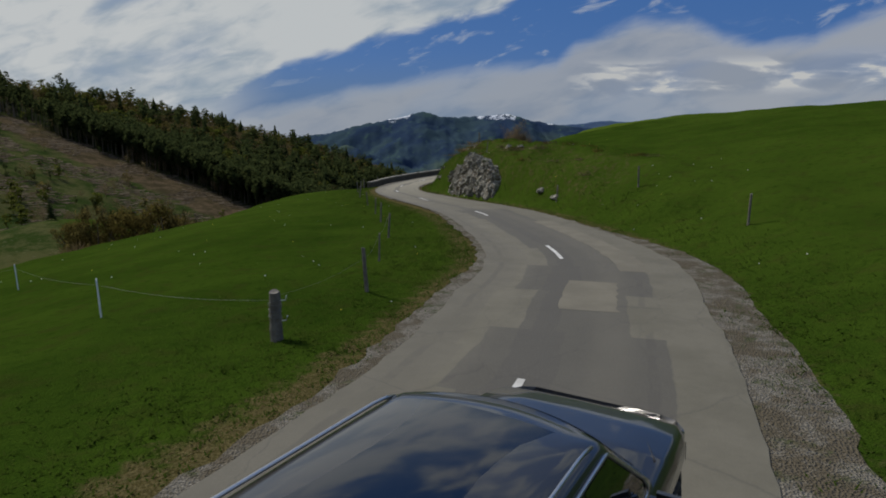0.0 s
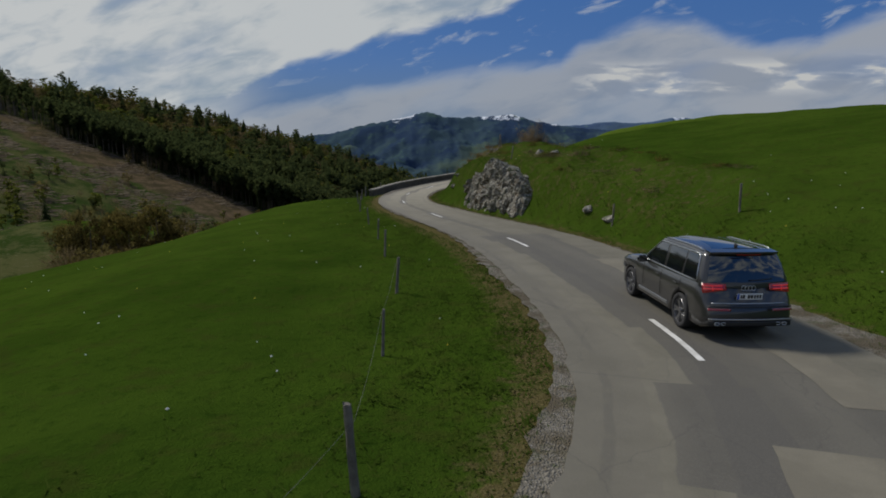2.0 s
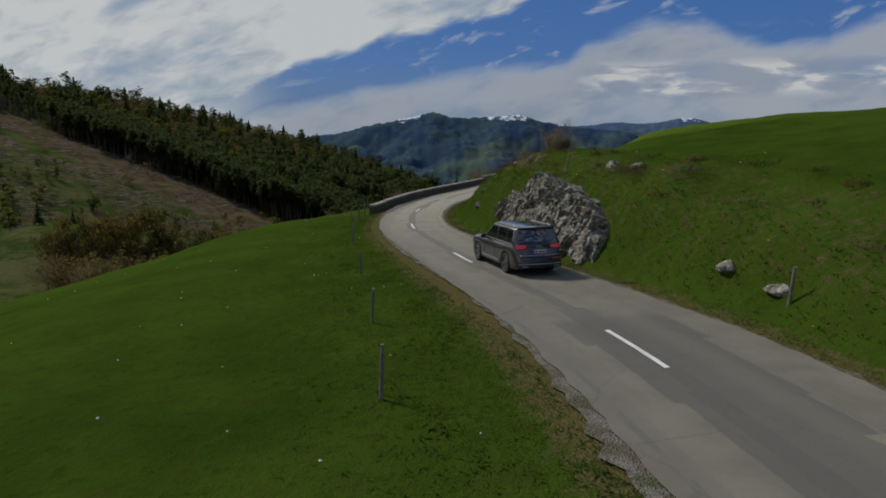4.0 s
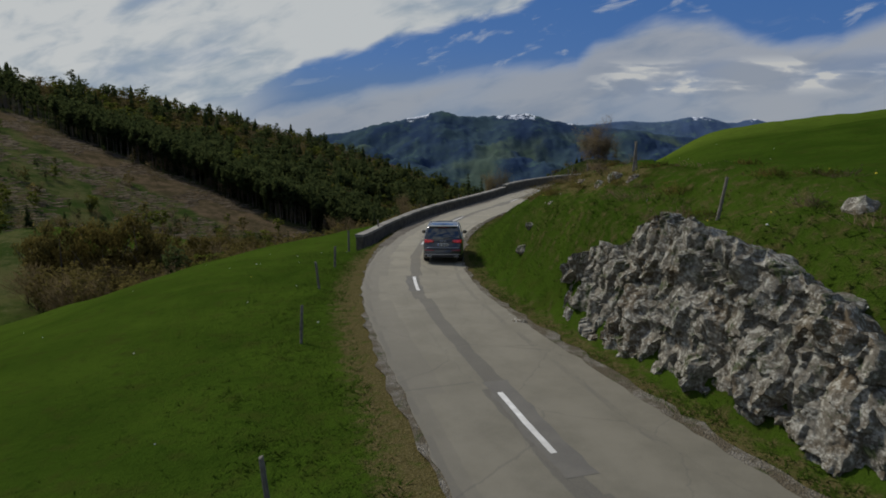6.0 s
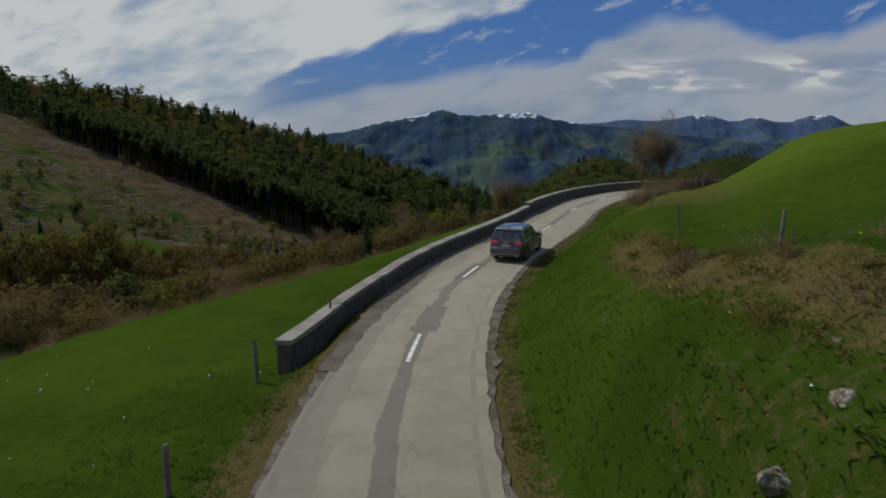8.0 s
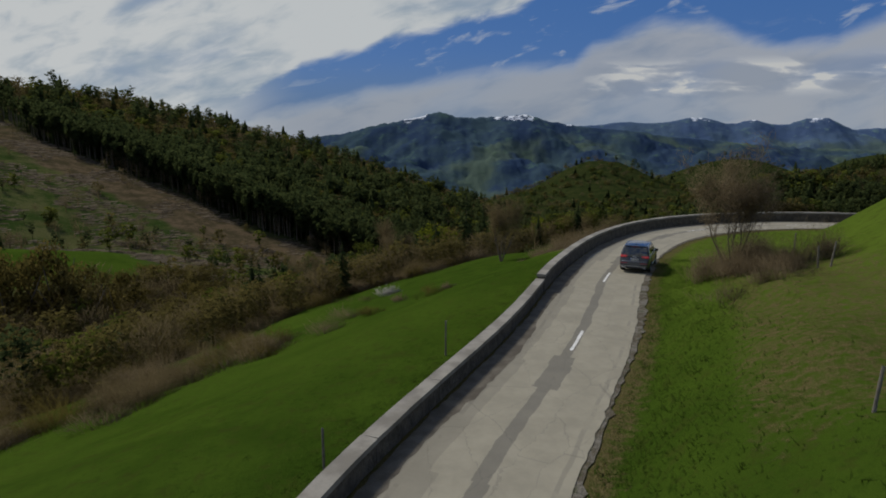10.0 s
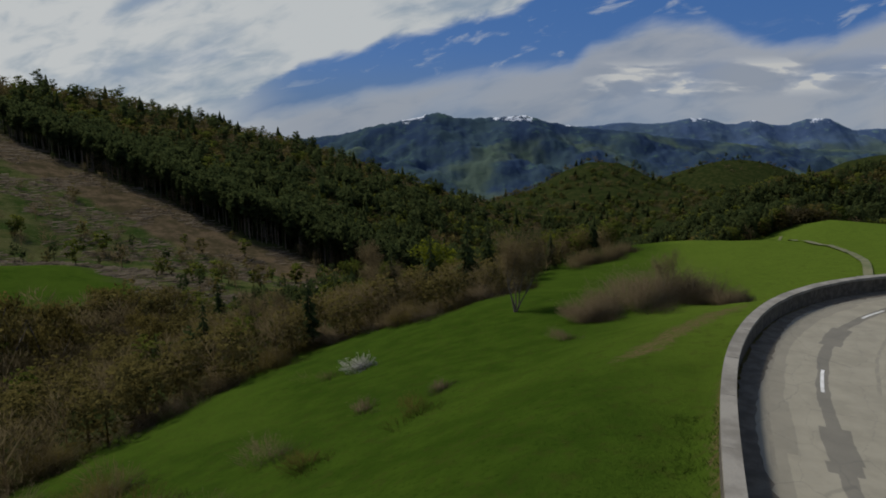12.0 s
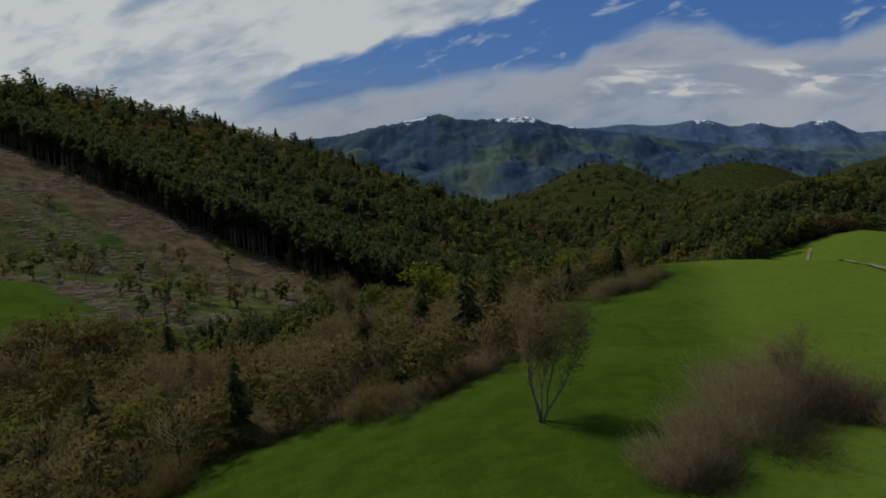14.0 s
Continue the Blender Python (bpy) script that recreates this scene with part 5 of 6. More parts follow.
def car_tail(car):
    for sx in (-1, 1):
        xs = [sx * v for v in np.linspace(0.44, 0.905, 10)]
        lamp = tail_patch("tail_light", xs, lambda x: (0.945 + 0.12 * (0.9 - abs(x)), 1.115 - 0.02 * (0.9 - abs(x))), TAIL_RED, car, "red wraparound tail light", wrap=2.0)
        for z in (1.010, 1.062):
            tail_patch("light_bar", [sx * v for v in np.linspace(0.52, 0.88, 8)], lambda x, z=z: (z, z + 0.020), TAIL_LIT, lamp, "glowing red light bar", 0.020, 2.0)
        tail_patch("light_bar", [sx * v for v in np.linspace(0.70, 0.72, 2)], lambda x: (0.985, 1.08), TAIL_LIT, lamp, "glowing red light bar", 0.020, 2.0)
        tail_patch("reflector", [sx * v for v in np.linspace(0.42, 0.86, 8)], lambda x: (0.645, 0.69), REFLECT_RED, car, "dark red bumper reflector", 0.022, 1.5)
        pipe = base("exhaust_pipe", Matrix(), "", "")
        pipe.parent = car
        tagged(pipe, "twin chrome exhaust tips")
        for off in (-0.065, 0.065):
            ring = [(sx * 0.62 + off + 0.052 * math.cos(a), -1.122, 0.385 + 0.027 * math.sin(a)) for a in np.linspace(0, 2 * math.pi, 14, endpoint=False)]
            tube_part("tip", ring, 0.010, CHROME, pipe, "", 5, True)
    band = np.linspace(-0.86, 0.86, 19)
    tail_patch("bumper_strip", band, lambda x: (0.465, 0.488), CHROME, car, "bright line across the bumper", 0.030)
    tail_patch("diffuser", np.linspace(-0.84, 0.84, 15), lambda x: (0.335, 0.445), BLACK, car, "black lower bumper", 0.020)
    tail_patch("bumper_edge", band, lambda x: (0.705, 0.735), BLACK, car, "dark seam under the tailgate", 0.010)
    tail_patch("tailgate_trim", np.linspace(-0.78, 0.78, 15), lambda x: (0.775, 0.790), SILVER, car, "thin bright tailgate trim", 0.016)
    # number plate: bars stand for its characters
    y = rear_y(0, 0.9) - 0.012
    plate = box_part("number_plate", (0.52, 0.012, 0.112), (0, y, 0.895), PLATE_WHITE, car, "white number plate with dark bars", 0.004, (8, 0, 0))
    box_part("plate_band", (0.045, 0.004, 0.104), (-0.234, y - 0.008, 0.895), PLATE_BLUE, plate, "blue band", 0.001, (8, 0, 0))
    for k, (x, w) in enumerate(((-0.175, 0.03), (-0.125, 0.05), (-0.02, 0.05), (0.04, 0.05), (0.105, 0.04), (0.16, 0.04), (0.215, 0.04))):
        box_part("bar", (w, 0.004, 0.068), (x, y - 0.009, 0.895), INK, plate, "", 0.001, (8, 0, 0))
    # badge: four linked rings
    badge = base("badge", Matrix(), "", "")
    badge.parent = car
    tagged(badge, "bright badge of linked rings")
    for k in range(4):
        x0 = (k - 1.5) * 0.068
        ring = [(x0 + 0.043 * math.cos(a), rear_y(0, 1.03) - 0.016, 1.035 + 0.043 * math.sin(a)) for a in np.linspace(0, 2 * math.pi, 18, endpoint=False)]
        tube_part("ring", ring, 0.0065, CHROME, badge, "", 5, True)


def car_sides(car):
    for sx in (-1, 1):
        box_part("sill_trim", (0.03, 1.75, 0.075), (sx * 0.965, 1.50, 0.40), SILVER, car, "silver sill trim", 0.012)
        for y in (1.22, 0.25):
            box_part("door_handle", (0.035, 0.20, 0.032), (sx * 0.985, y, 0.935), CAR_PAINT, car, "", 0.012)
        for y in (2.12, 1.06, 0.06):
            tube_part("door_seam", [(sx * (body_half(y) + 0.0), y, 0.50), (sx * (body_half(y) + 0.002), y, 0.82), (sx * body_half(y) * 0.965, y, 1.04)], 0.005, BLACK, car, "dark gap round the door", 4)
        mirror = box_part("mirror", (0.24, 0.13, 0.15), (sx * 1.07, 1.98, 1.135), CAR_PAINT, car, "door mirror with silver cap", 0.045)
        box_part("mirror_cap", (0.21, 0.06, 0.075), (sx * 1.08, 2.035, 1.10), CHROME, mirror, "silver mirror cap", 0.028)
        box_part("mirror_glass", (0.19, 0.006, 0.11), (sx * 1.07, 1.912, 1.14), CAR_GLASS, mirror, "", 0.002)
        box_part("mirror_foot", (0.14, 0.05, 0.04), (sx * 0.94, 1.99, 1.085), BLACK, mirror, "", 0.012)
        rows = [[Vector((sx * (body_half(y) + 0.006) * k, y + 0.012, z - 0.02 * (1 - k) * 3)) for z in np.linspace(0.70, 0.80, 4)] for y, k in ((3.40, 1.0), (3.55, 1.0), (3.70, 1.0), (3.82, 1.0), (3.90, 0.98))]
        grid_part("headlight", rows, HEAD_LAMP, car, "slim clear headlight")
    box_part("grille", (0.80, 0.03, 0.40), (0, 3.945, 0.58), BLACK, car, "black grille", 0.012)
    box_part("underbody", (1.46, 4.6, 0.25), (0, 1.42, 0.40), BLACK, car, "", 0.02)
    for sx in (-1, 1):
        tube_part("bonnet_seam", [(sx * (0.86 - 0.06 * k), 2.60 + 0.15 * k, body_top(2.60 + 0.15 * k) - 0.005) for k in range(8)], 0.006, BLACK, car, "dark gap round the bonnet", 4)


def car_wheel(car, x, y):
    wheel = base("wheel", pose(x, y, WHEEL_R), "", "")
    wheel.parent = car
    tagged(wheel, "wide wheel with grey spoked alloy rim")
    sx = 1 if x > 0 else -1
    bm = bmesh.new()
    prof = [(-0.13, 0.27), (-0.142, 0.32), (-0.135, 0.365), (-0.10, 0.383), (0.10, 0.383), (0.135, 0.365), (0.142, 0.32), (0.13, 0.27)]
    n = 36
    rings = [[bm.verts.new((dx, q * math.cos(a), q * math.sin(a))) for dx, q in prof] for a in [2 * math.pi * k / n for k in range(n)]]
    for k in range(n):
        a, b = rings[k], rings[(k + 1) % n]
        for i in range(len(prof)):
            j = (i + 1) % len(prof)
            bm.faces.new((a[i], a[j], b[j], b[i]))
    bmesh.ops.recalc_face_normals(bm, faces=bm.faces)
    part("tyre", bm, RUBBER, wheel)
    bm = bmesh.new()
    for k in range(10):
        a = 2 * math.pi * (k // 2) / 5 + (0.16 if k % 2 else -0.16)
        inner, outer = 0.05, 0.268
        c, s = math.cos(a), math.sin(a)
        p = [Vector((sx * 0.105, inner * c - 0.016 * s, inner * s + 0.016 * c)), Vector((sx * 0.105, inner * c + 0.016 * s, inner * s - 0.016 * c)),
             Vector((sx * 0.125, outer * c + 0.020 * s, outer * s - 0.020 * c)), Vector((sx * 0.125, outer * c - 0.020 * s, outer * s + 0.020 * c))]
        back = [q - Vector((sx * 0.05, 0, 0)) for q in p]
        vs = [bm.verts.new(q) for q in p + back]
        for f in ((0, 1, 2, 3), (4, 7, 6, 5), (0, 4, 5, 1), (1, 5, 6, 2), (2, 6, 7, 3), (3, 7, 4, 0)):
            bm.faces.new([vs[i] for i in f])
    ring = [(sx * 0.12, 0.272), (sx * 0.13, 0.262), (sx * 0.06, 0.25), (sx * -0.10, 0.255), (sx * -0.10, 0.272)]
    rings = [[bm.verts.new((dx, q * math.cos(a), q * math.sin(a))) for dx, q in ring] for a in [2 * math.pi * k / 30 for k in range(30)]]
    for k in range(30):
        a, b = rings[k], rings[(k + 1) % 30]
        for i in range(4):
            bm.faces.new((a[i], a[i + 1], b[i + 1], b[i]))
    bmesh.ops.recalc_face_normals(bm, faces=bm.faces)
    part("rim", bm, ALLOY, wheel, "grey spoked alloy rim", smooth=False)
    hub = bmesh.new()
    bmesh.ops.create_cone(hub, cap_ends=True, segments=16, radius1=0.06, radius2=0.05, depth=0.07)
    bmesh.ops.transform(hub, matrix=pose(sx * 0.09, 0, 0, 0, 90 * sx, 0), verts=hub.verts)
    part("hub", hub, ALLOY, wheel, "", smooth=False)
    disc = bmesh.new()
    bmesh.ops.create_cone(disc, cap_ends=True, segments=24, radius1=0.20, radius2=0.20, depth=0.03)
    bmesh.ops.transform(disc, matrix=pose(sx * 0.02, 0, 0, 0, 90, 0), verts=disc.verts)
    part("brake_disc", disc, SILVER, wheel, "", smooth=False)
    return wheel


CAR = base("car", Matrix(), "dark grey metallic estate car driving along the road", "car")
car_body(CAR)
car_cabin(CAR)
car_tail(CAR)
car_sides(CAR)
# the upper body is stretched taller to fit the camera's view
for ob in CAR.children_recursive:
    if ob.type == "MESH" and ob.matrix_basis == Matrix():
        for v in ob.data.vertices:
            v.co.z += 0.13 * max(v.co.z - 0.75, 0.0)
        ob.data.update()
WHEELS = [car_wheel(CAR, sx * 0.835, y) for y in (AXLE_R, AXLE_F) for sx in (-1, 1)]

build_village()


# ---------------------------------------------------------------- rocks, fences, stones
def rock_mesh(size, seed, detail=4, rough=0.30):
    """A craggy lump: a ball cut by many planes and broken up by noise."""
    bm = bmesh.new()
    bmesh.ops.create_icosphere(bm, subdivisions=detail, radius=1.0)
    r = random.Random(seed)
    planes = []
    for _ in range(26):
        n = Vector((r.gauss(0, 1), r.gauss(0, 1), r.gauss(0, 0.7))).normalized()
        planes.append((n, r.uniform(0.5, 0.86)))
    shift = Vector((r.uniform(-50, 50), r.uniform(-50, 50), 0))
    for v in bm.verts:
        p = v.co.copy()
        for n, d in planes:
            k = p.dot(n) - d
            if k > 0:
                p -= n * k * 0.92
        q = Vector((p.x * size[0], p.y * size[1], p.z * size[2]))
        h = noise.fractal(q * 0.8 + shift, 0.9, 2.1, 5) * rough + abs(noise.noise(q * 2.6 + shift)) * rough * -0.5
        cell = noise.cell_vector(q * 2.3 + shift)
        h += (cell.x - 0.5) * rough * 0.45 + noise.fractal(q * 5.0 + shift, 0.8, 2.2, 3) * rough * 0.3
        v.co = q + p.normalized() * h
    return bm


def build_outcrop():
    """The rock face cut for the road: a broken wall of stone and many lumps on it."""
    r = random.Random(8)
    thing = base("rock_outcrop", Matrix(), "grey craggy limestone rock face beside the road", "rock")

    def rise(y):
        """Height of the face over the road."""
        return float(np.interp(y, [42.6, 43.2, 44, 45, 46, 47, 48.5, 49.3, 50, 51, 52, 53, 53.9], [1.2, 2.0, 2.5, 2.9, 3.15, 3.4, 3.5, 3.5, 3.2, 2.6, 2.35, 2.1, 0.6]))
    # the face itself, on a grid along the road and up the slope
    along, up = 250, 84
    bm = bmesh.new()
    rows = []
    for i in range(along):
        y = 42.7 + 11.1 * i / (along - 1)
        s = s_at(y)
        crest = rise(y) * (1.0 + 0.10 * noise.fractal(Vector((y * 0.9, 3.0, 0)), 0.9, 2.0, 4))
        row = []
        for k in range(up):
            v = k / (up - 1)
            h = -0.5 + (crest + 0.5) * min(v / 0.76, 1) ** 0.85
            d = half_right(s) + 1.42 + 0.72 * v + max(v - 0.76, 0) * 9.0
            x, yy, z, t = on_road(s, d)
            h -= max(v - 0.76, 0) * 3.5
            q = Vector((d, y, h))
            bent = q + 0.28 * noise.noise_vector(q * 1.1) + 0.05 * noise.noise_vector(q * 5.0)
            push = noise.fractal(q * 1.1, 0.7, 2.2, 6) * 0.10 - abs(noise.noise(Vector((0, y * 1.7, h * 0.5)))) * 0.16
            # broken blocks at three sizes, each with its own tilt
            for size, deep in ((0.60, 0.40), (1.45, 0.25), (3.6, 0.13)):
                a, b = bent.y * size + 0.25 * bent.z * size, bent.z * size * 0.9 - 0.3 * bent.y * size
                c = noise.cell_vector(Vector((0.5 + size, a, b)))
                push += deep * ((c.x - 0.5) + (c.y - 0.5) * (a % 1.0 - 0.5) * 1.5 + (c.z - 0.5) * (b % 1.0 - 0.5) * 1.5)
            if i in (0, along - 1):
                push += 0.9
            row.append(bm.verts.new((x + t[1] * push, yy - t[0] * push, z + h + 0.14 * noise.noise(q * 2.3) * v)))
        rows.append(row)
    for p, q in zip(rows, rows[1:]):
        for k in range(up - 1):
            bm.faces.new((p[k], p[k + 1], q[k + 1], q[k]))
    bmesh.ops.recalc_face_normals(bm, faces=bm.faces)
    part("rock_face", bm, ROCK, thing, "craggy rock face", smooth=False)
    # blocks that have come loose at its foot and on its crest
    for k in range(16):
        y = 43.4 + 9.2 * k / 15 + r.uniform(-0.3, 0.3)
        s = s_at(y)
        level = k % 3
        d = half_right(s) + (1.5, 1.9, 2.3)[level] + r.uniform(-0.1, 0.2)
        x, yy, z, t = on_road(s, d)
        h = (0.06, 0.42, 0.74)[level] * rise(y) + r.uniform(-0.2, 0.2)
        size = (r.uniform(0.25, 0.45), r.uniform(0.3, 0.6), r.uniform(0.3, 0.5))
        bm = rock_mesh(size, 100 + k, 5, 0.16)
        bmesh.ops.transform(bm, matrix=pose(x, yy, z + h, r.uniform(-14, 14), r.uniform(-14, 14), math.degrees(math.atan2(-t[0], t[1])) + r.uniform(-25, 25)), verts=bm.verts)
        part("rock", bm, ROCK, thing, smooth=False)


build_outcrop()


def build_stones():
    r = random.Random(21)
    spots = [(-0.2, 59.4, 0.40), (0.15, 59.9, 0.28), (1.0, 60.2, 0.25), (2.3, 60.4, 0.32), (2.6, 58.6, 0.35), (2.9, 57.6, 0.4), (5.3, 47.7, 0.5), (6.0, 46.8, 0.4), (3.2, 56.2, 0.3), (1.6, 61.4, 0.18), (1.7, 66.5, 0.14), (0.2, 68.0, 0.10), (-1.2, 54.2, 0.30), (-0.9, 53.4, 0.35), (6.4, 38.5, 0.4), (7.0, 36.6, 0.35)]
    for k, (x, y, q) in enumerate(spots):
        bm = rock_mesh((q, q * r.uniform(0.8, 1.4), q * r.uniform(0.5, 0.8)), 300 + k, 3, 0.22 * q)
        m = pose(x, y, ground_z(x, y) - 0.12 * q, r.uniform(-10, 10), r.uniform(-10, 10), r.uniform(0, 360))
        bmesh.ops.transform(bm, matrix=m, verts=bm.verts)
        tagged(part("stone", bm, ROCK, None, smooth=False), "pale lichened limestone boulder half buried in the grass bank", "stone", "stones in the bank")


build_stones()


def wooden_post(name, x, y, high, thick, lean, label, group, mat=POSTWOOD):
    post = base(name, pose(x, y, ground_z(x, y) - 0.15, lean[0], lean[1], 0), label, "fence post", group)
    r = random.Random(int(x * 37 + y * 11))
    bm = bmesh.new()
    rings = []
    n = 9
    for k in range(7):
        z = (high + 0.15) * k / 6
        q = thick * (1.05 - 0.12 * k / 6)
        rings.append([bm.verts.new((q * (1 + r.uniform(-0.12, 0.12)) * math.cos(a), q * (1 + r.uniform(-0.12, 0.12)) * math.sin(a), z + (r.uniform(-0.03, 0.02) if k == 6 else 0))) for a in [2 * math.pi * i / n for i in range(n)]])
    for a, b in zip(rings, rings[1:]):
        for k in range(n):
            bm.faces.new((a[k], a[(k + 1) % n], b[(k + 1) % n], b[k]))
    bm.faces.new(rings[-1])
    part("shaft", bm, mat, post, smooth=False)
    return post


def build_fences():
    r = random.Random(4)
    # the thick old corner post, wound with wire
    corner = wooden_post("corner_post", -3.2, 10.9, 0.98, 0.115, (0, 0), "thick grey weathered corner post wound with wire", "")
    loop = [(0.125 * math.cos(a), 0.125 * math.sin(a), 0.55 + 0.04 * a / 3 + 0.03 * math.sin(a * 1.7)) for a in np.linspace(0, 31, 90)]
    tube_part("wire_winding", loop, 0.006, WIRE, corner, "wire wound round the post", 4)
    for k, z in enumerate((0.55, 0.95)):
        tube_part("insulator", [(0.11, 0.0, z), (0.20, 0.02, z), (0.22, 0.02, z + 0.09)], 0.014, PLATE_WHITE, corner, "pale insulator", 5)
    left = [(-1.9, 14.4, 1.12, 0.05, (2, -3)), (-2.15, 19.5, 0.95, 0.03, (-3, 2)), (-2.3, 24.6, 1.05, 0.045, (1, 4)), (-3.3, 31.2, 1.05, 0.04, (-4, 2)), (-4.2, 36.7, 1.0, 0.04, (3, 3)), (-5.5, 43.5, 1.05, 0.04, (2, -4)), (-7.2, 51.5, 1.1, 0.045, (-2, 3)),
            (-8.3, 58.4, 1.1, 0.05, (2, -5)), (-8.7, 63.2, 1.0, 0.055, (0, 2)), (-9.15, 69.2, 1.25, 0.06, (0, 0))]
    tops = [(-3.2, 10.9)]
    for x, y, h, q, lean in left:
        wooden_post("fence_post", x, y, h, q, lean, "thin grey weathered wooden fence post in the meadow", "posts of the roadside fence")
        tops.append((x, y))

    def wire(a, b, up):
        pts = []
        for t in np.linspace(0, 1, 9):
            x, y = a[0] + (b[0] - a[0]) * t, a[1] + (b[1] - a[1]) * t
            z = (ground_z(*a) * (1 - t) + ground_z(*b) * t) + up - 0.12 * math.sin(math.pi * t)
            pts.append((x, y, max(z, ground_z(x, y) + 0.2)))
        tagged(tube_part("fence_wire", pts, 0.0022, WIRE, None, "", 4), "thin slack galvanised fence wire between posts", "wire", "fence wires")
    for a, b in zip(tops[:4], tops[1:4]):
        wire(a, b, 0.88)
    stakes = [(-3.2, 10.9), (-8.2, 13.7), (-15.7, 21.3), (-23.0, 27.0)]
    for x, y in stakes[1:]:
        wooden_post("fence_stake", x, y, 0.95, 0.022, (r.uniform(-2, 2), r.uniform(-2, 2)), "slim white plastic fence stake in the meadow", "stakes in the meadow", PLATE_WHITE)
    for a, b in zip(stakes, stakes[1:]):
        wire(a, b, 0.80)
    right = [(10.8, 20.8, 1.1, 0.042, (0, 1)), (9.9, 30.1, 1.05, 0.042, (2, -2)), (6.9, 36.0, 1.05, 0.042, (0, 3)), (3.65, 50.6, 1.1, 0.042, (0, 8)), (3.4, 57.2, 1.0, 0.042, (2, 3)), (3.62, 57.5, 1.0, 0.036, (-3, -4)), (3.9, 67.3, 1.0, 0.042, (0, 1)), (4.4, 75.0, 1.0, 0.038, (3, -6)),
             (6.2, 84.0, 1.0, 0.038, (0, 4)), (15.2, 100.2, 1.2, 0.045, (2, 5)), (15.0, 100.8, 1.1, 0.045, (0, -4)), (19.0, 110.0, 1.1, 0.045, (0, 0))]
    for x, y, h, q, lean in right:
        wooden_post("fence_post", x, y, h, q, lean, "pale weathered wooden fence post on the grass bank", "posts on the bank")
    for x, y in ((-8.1, 74.0), (-6.2, 88.0), (-2.9, 98.5)):
        wooden_post("fence_post", x, y, 1.7, 0.04, (0, 0), "short grey post behind the wall", "posts behind the wall")


build_fences()


# ---------------------------------------------------------------- trees and bushes that stand alone
def limb_tree(name, x, y, high, spread, seed, label, stems=1, twig_mat=BARE, twigs=900, lean=0.25, leaf=False):
    """A leafless tree: tapered limbs that fork, and a crown of fine twigs."""
    r = random.Random(seed)
    tree = base(name, pose(x, y, ground_z(x, y) - 0.1), label, "tree")
    wood, crown = bmesh.new(), bmesh.new()
    ends = []

    def limb(p, way, length, q, depth):
        pts, rad = [p], [q]
        for k in range(4):
            way = (way + Vector((r.gauss(0, 0.12), r.gauss(0, 0.12), r.gauss(0.06, 0.06)))).normalized()
            p = p + way * length / 4
            pts.append(p)
            rad.append(q * (1 - 0.16 * (k + 1)))
        n = 6 if depth < 2 else 4
        rings = []
        for k, (c, w) in enumerate(zip(pts, rad)):
            a = (pts[min(k + 1, 4)] - pts[max(k - 1, 0)]).normalized()
            side = a.cross(Vector((0.3, 1, 0.1))).normalized()
            up = side.cross(a)
            rings.append([wood.verts.new(c + w * (math.cos(t) * side + math.sin(t) * up)) for t in [2 * math.pi * i / n for i in range(n)]])
        for a, b in zip(rings, rings[1:]):
            for k in range(n):
                wood.faces.new((a[k], a[(k + 1) % n], b[(k + 1) % n], b[k]))
        if depth >= 3:
            ends.extend(pts[1:])
            return
        if depth in (1, 2):
            ends.extend(pts[1:])
        for k in range(r.randint(3, 4)):
            at = r.choice(pts[2:]) if depth else pts[r.choice((2, 3, 4))]
            out = Vector((r.gauss(0, 1), r.gauss(0, 1), 0)).normalized()
            limb(at, (way * 0.8 + out * r.uniform(0.35, 0.8) * spread + Vector((0, 0, 0.25))).normalized(), length * r.uniform(0.55, 0.8), rad[3] * 0.62, depth + 1)
    for k in range(stems):
        a = 6.28 * k / stems + r.uniform(0, 1)
        limb(Vector((0.12 * math.cos(a) * (stems > 1), 0.12 * math.sin(a) * (stems > 1), 0)), Vector((lean * math.cos(a) * (stems > 1), lean * math.sin(a) * (stems > 1), 1)).normalized(), high * r.uniform(0.36, 0.44), high * 0.016 / (stems ** 0.35), 0)
    for _ in range(twigs):
        p = r.choice(ends) + Vector((r.gauss(0, 0.03), r.gauss(0, 0.03), r.gauss(0, 0.03))) * high
        way = Vector((r.gauss(0, 0.6), r.gauss(0, 0.6), r.gauss(0.5, 0.4))).normalized()
        q = p + way * high * r.uniform(0.04, 0.10)
        side = way.cross(Vector((r.gauss(0, 1), r.gauss(0, 1), r.gauss(0, 1)))).normalized() * high * (0.0017 if not leaf else 0.014)
        vs = [crown.verts.new(c) for c in (p - side, p + side, q)]
        crown.faces.new(vs)
    part("trunk", wood, BARK, tree)
    ob = part("crown", crown, twig_mat, tree, "fine brown leafless twigs" if not leaf else "fresh yellow-green leaves", smooth=False)
    out = np.array([(v.co.x, v.co.y, (v.co.z - 0.45 * high) * 0.8 + 0.3 * high) for v in ob.data.vertices])
    soft_normals(ob, out / np.linalg.norm(out, axis=1)[:, None])
    return tree


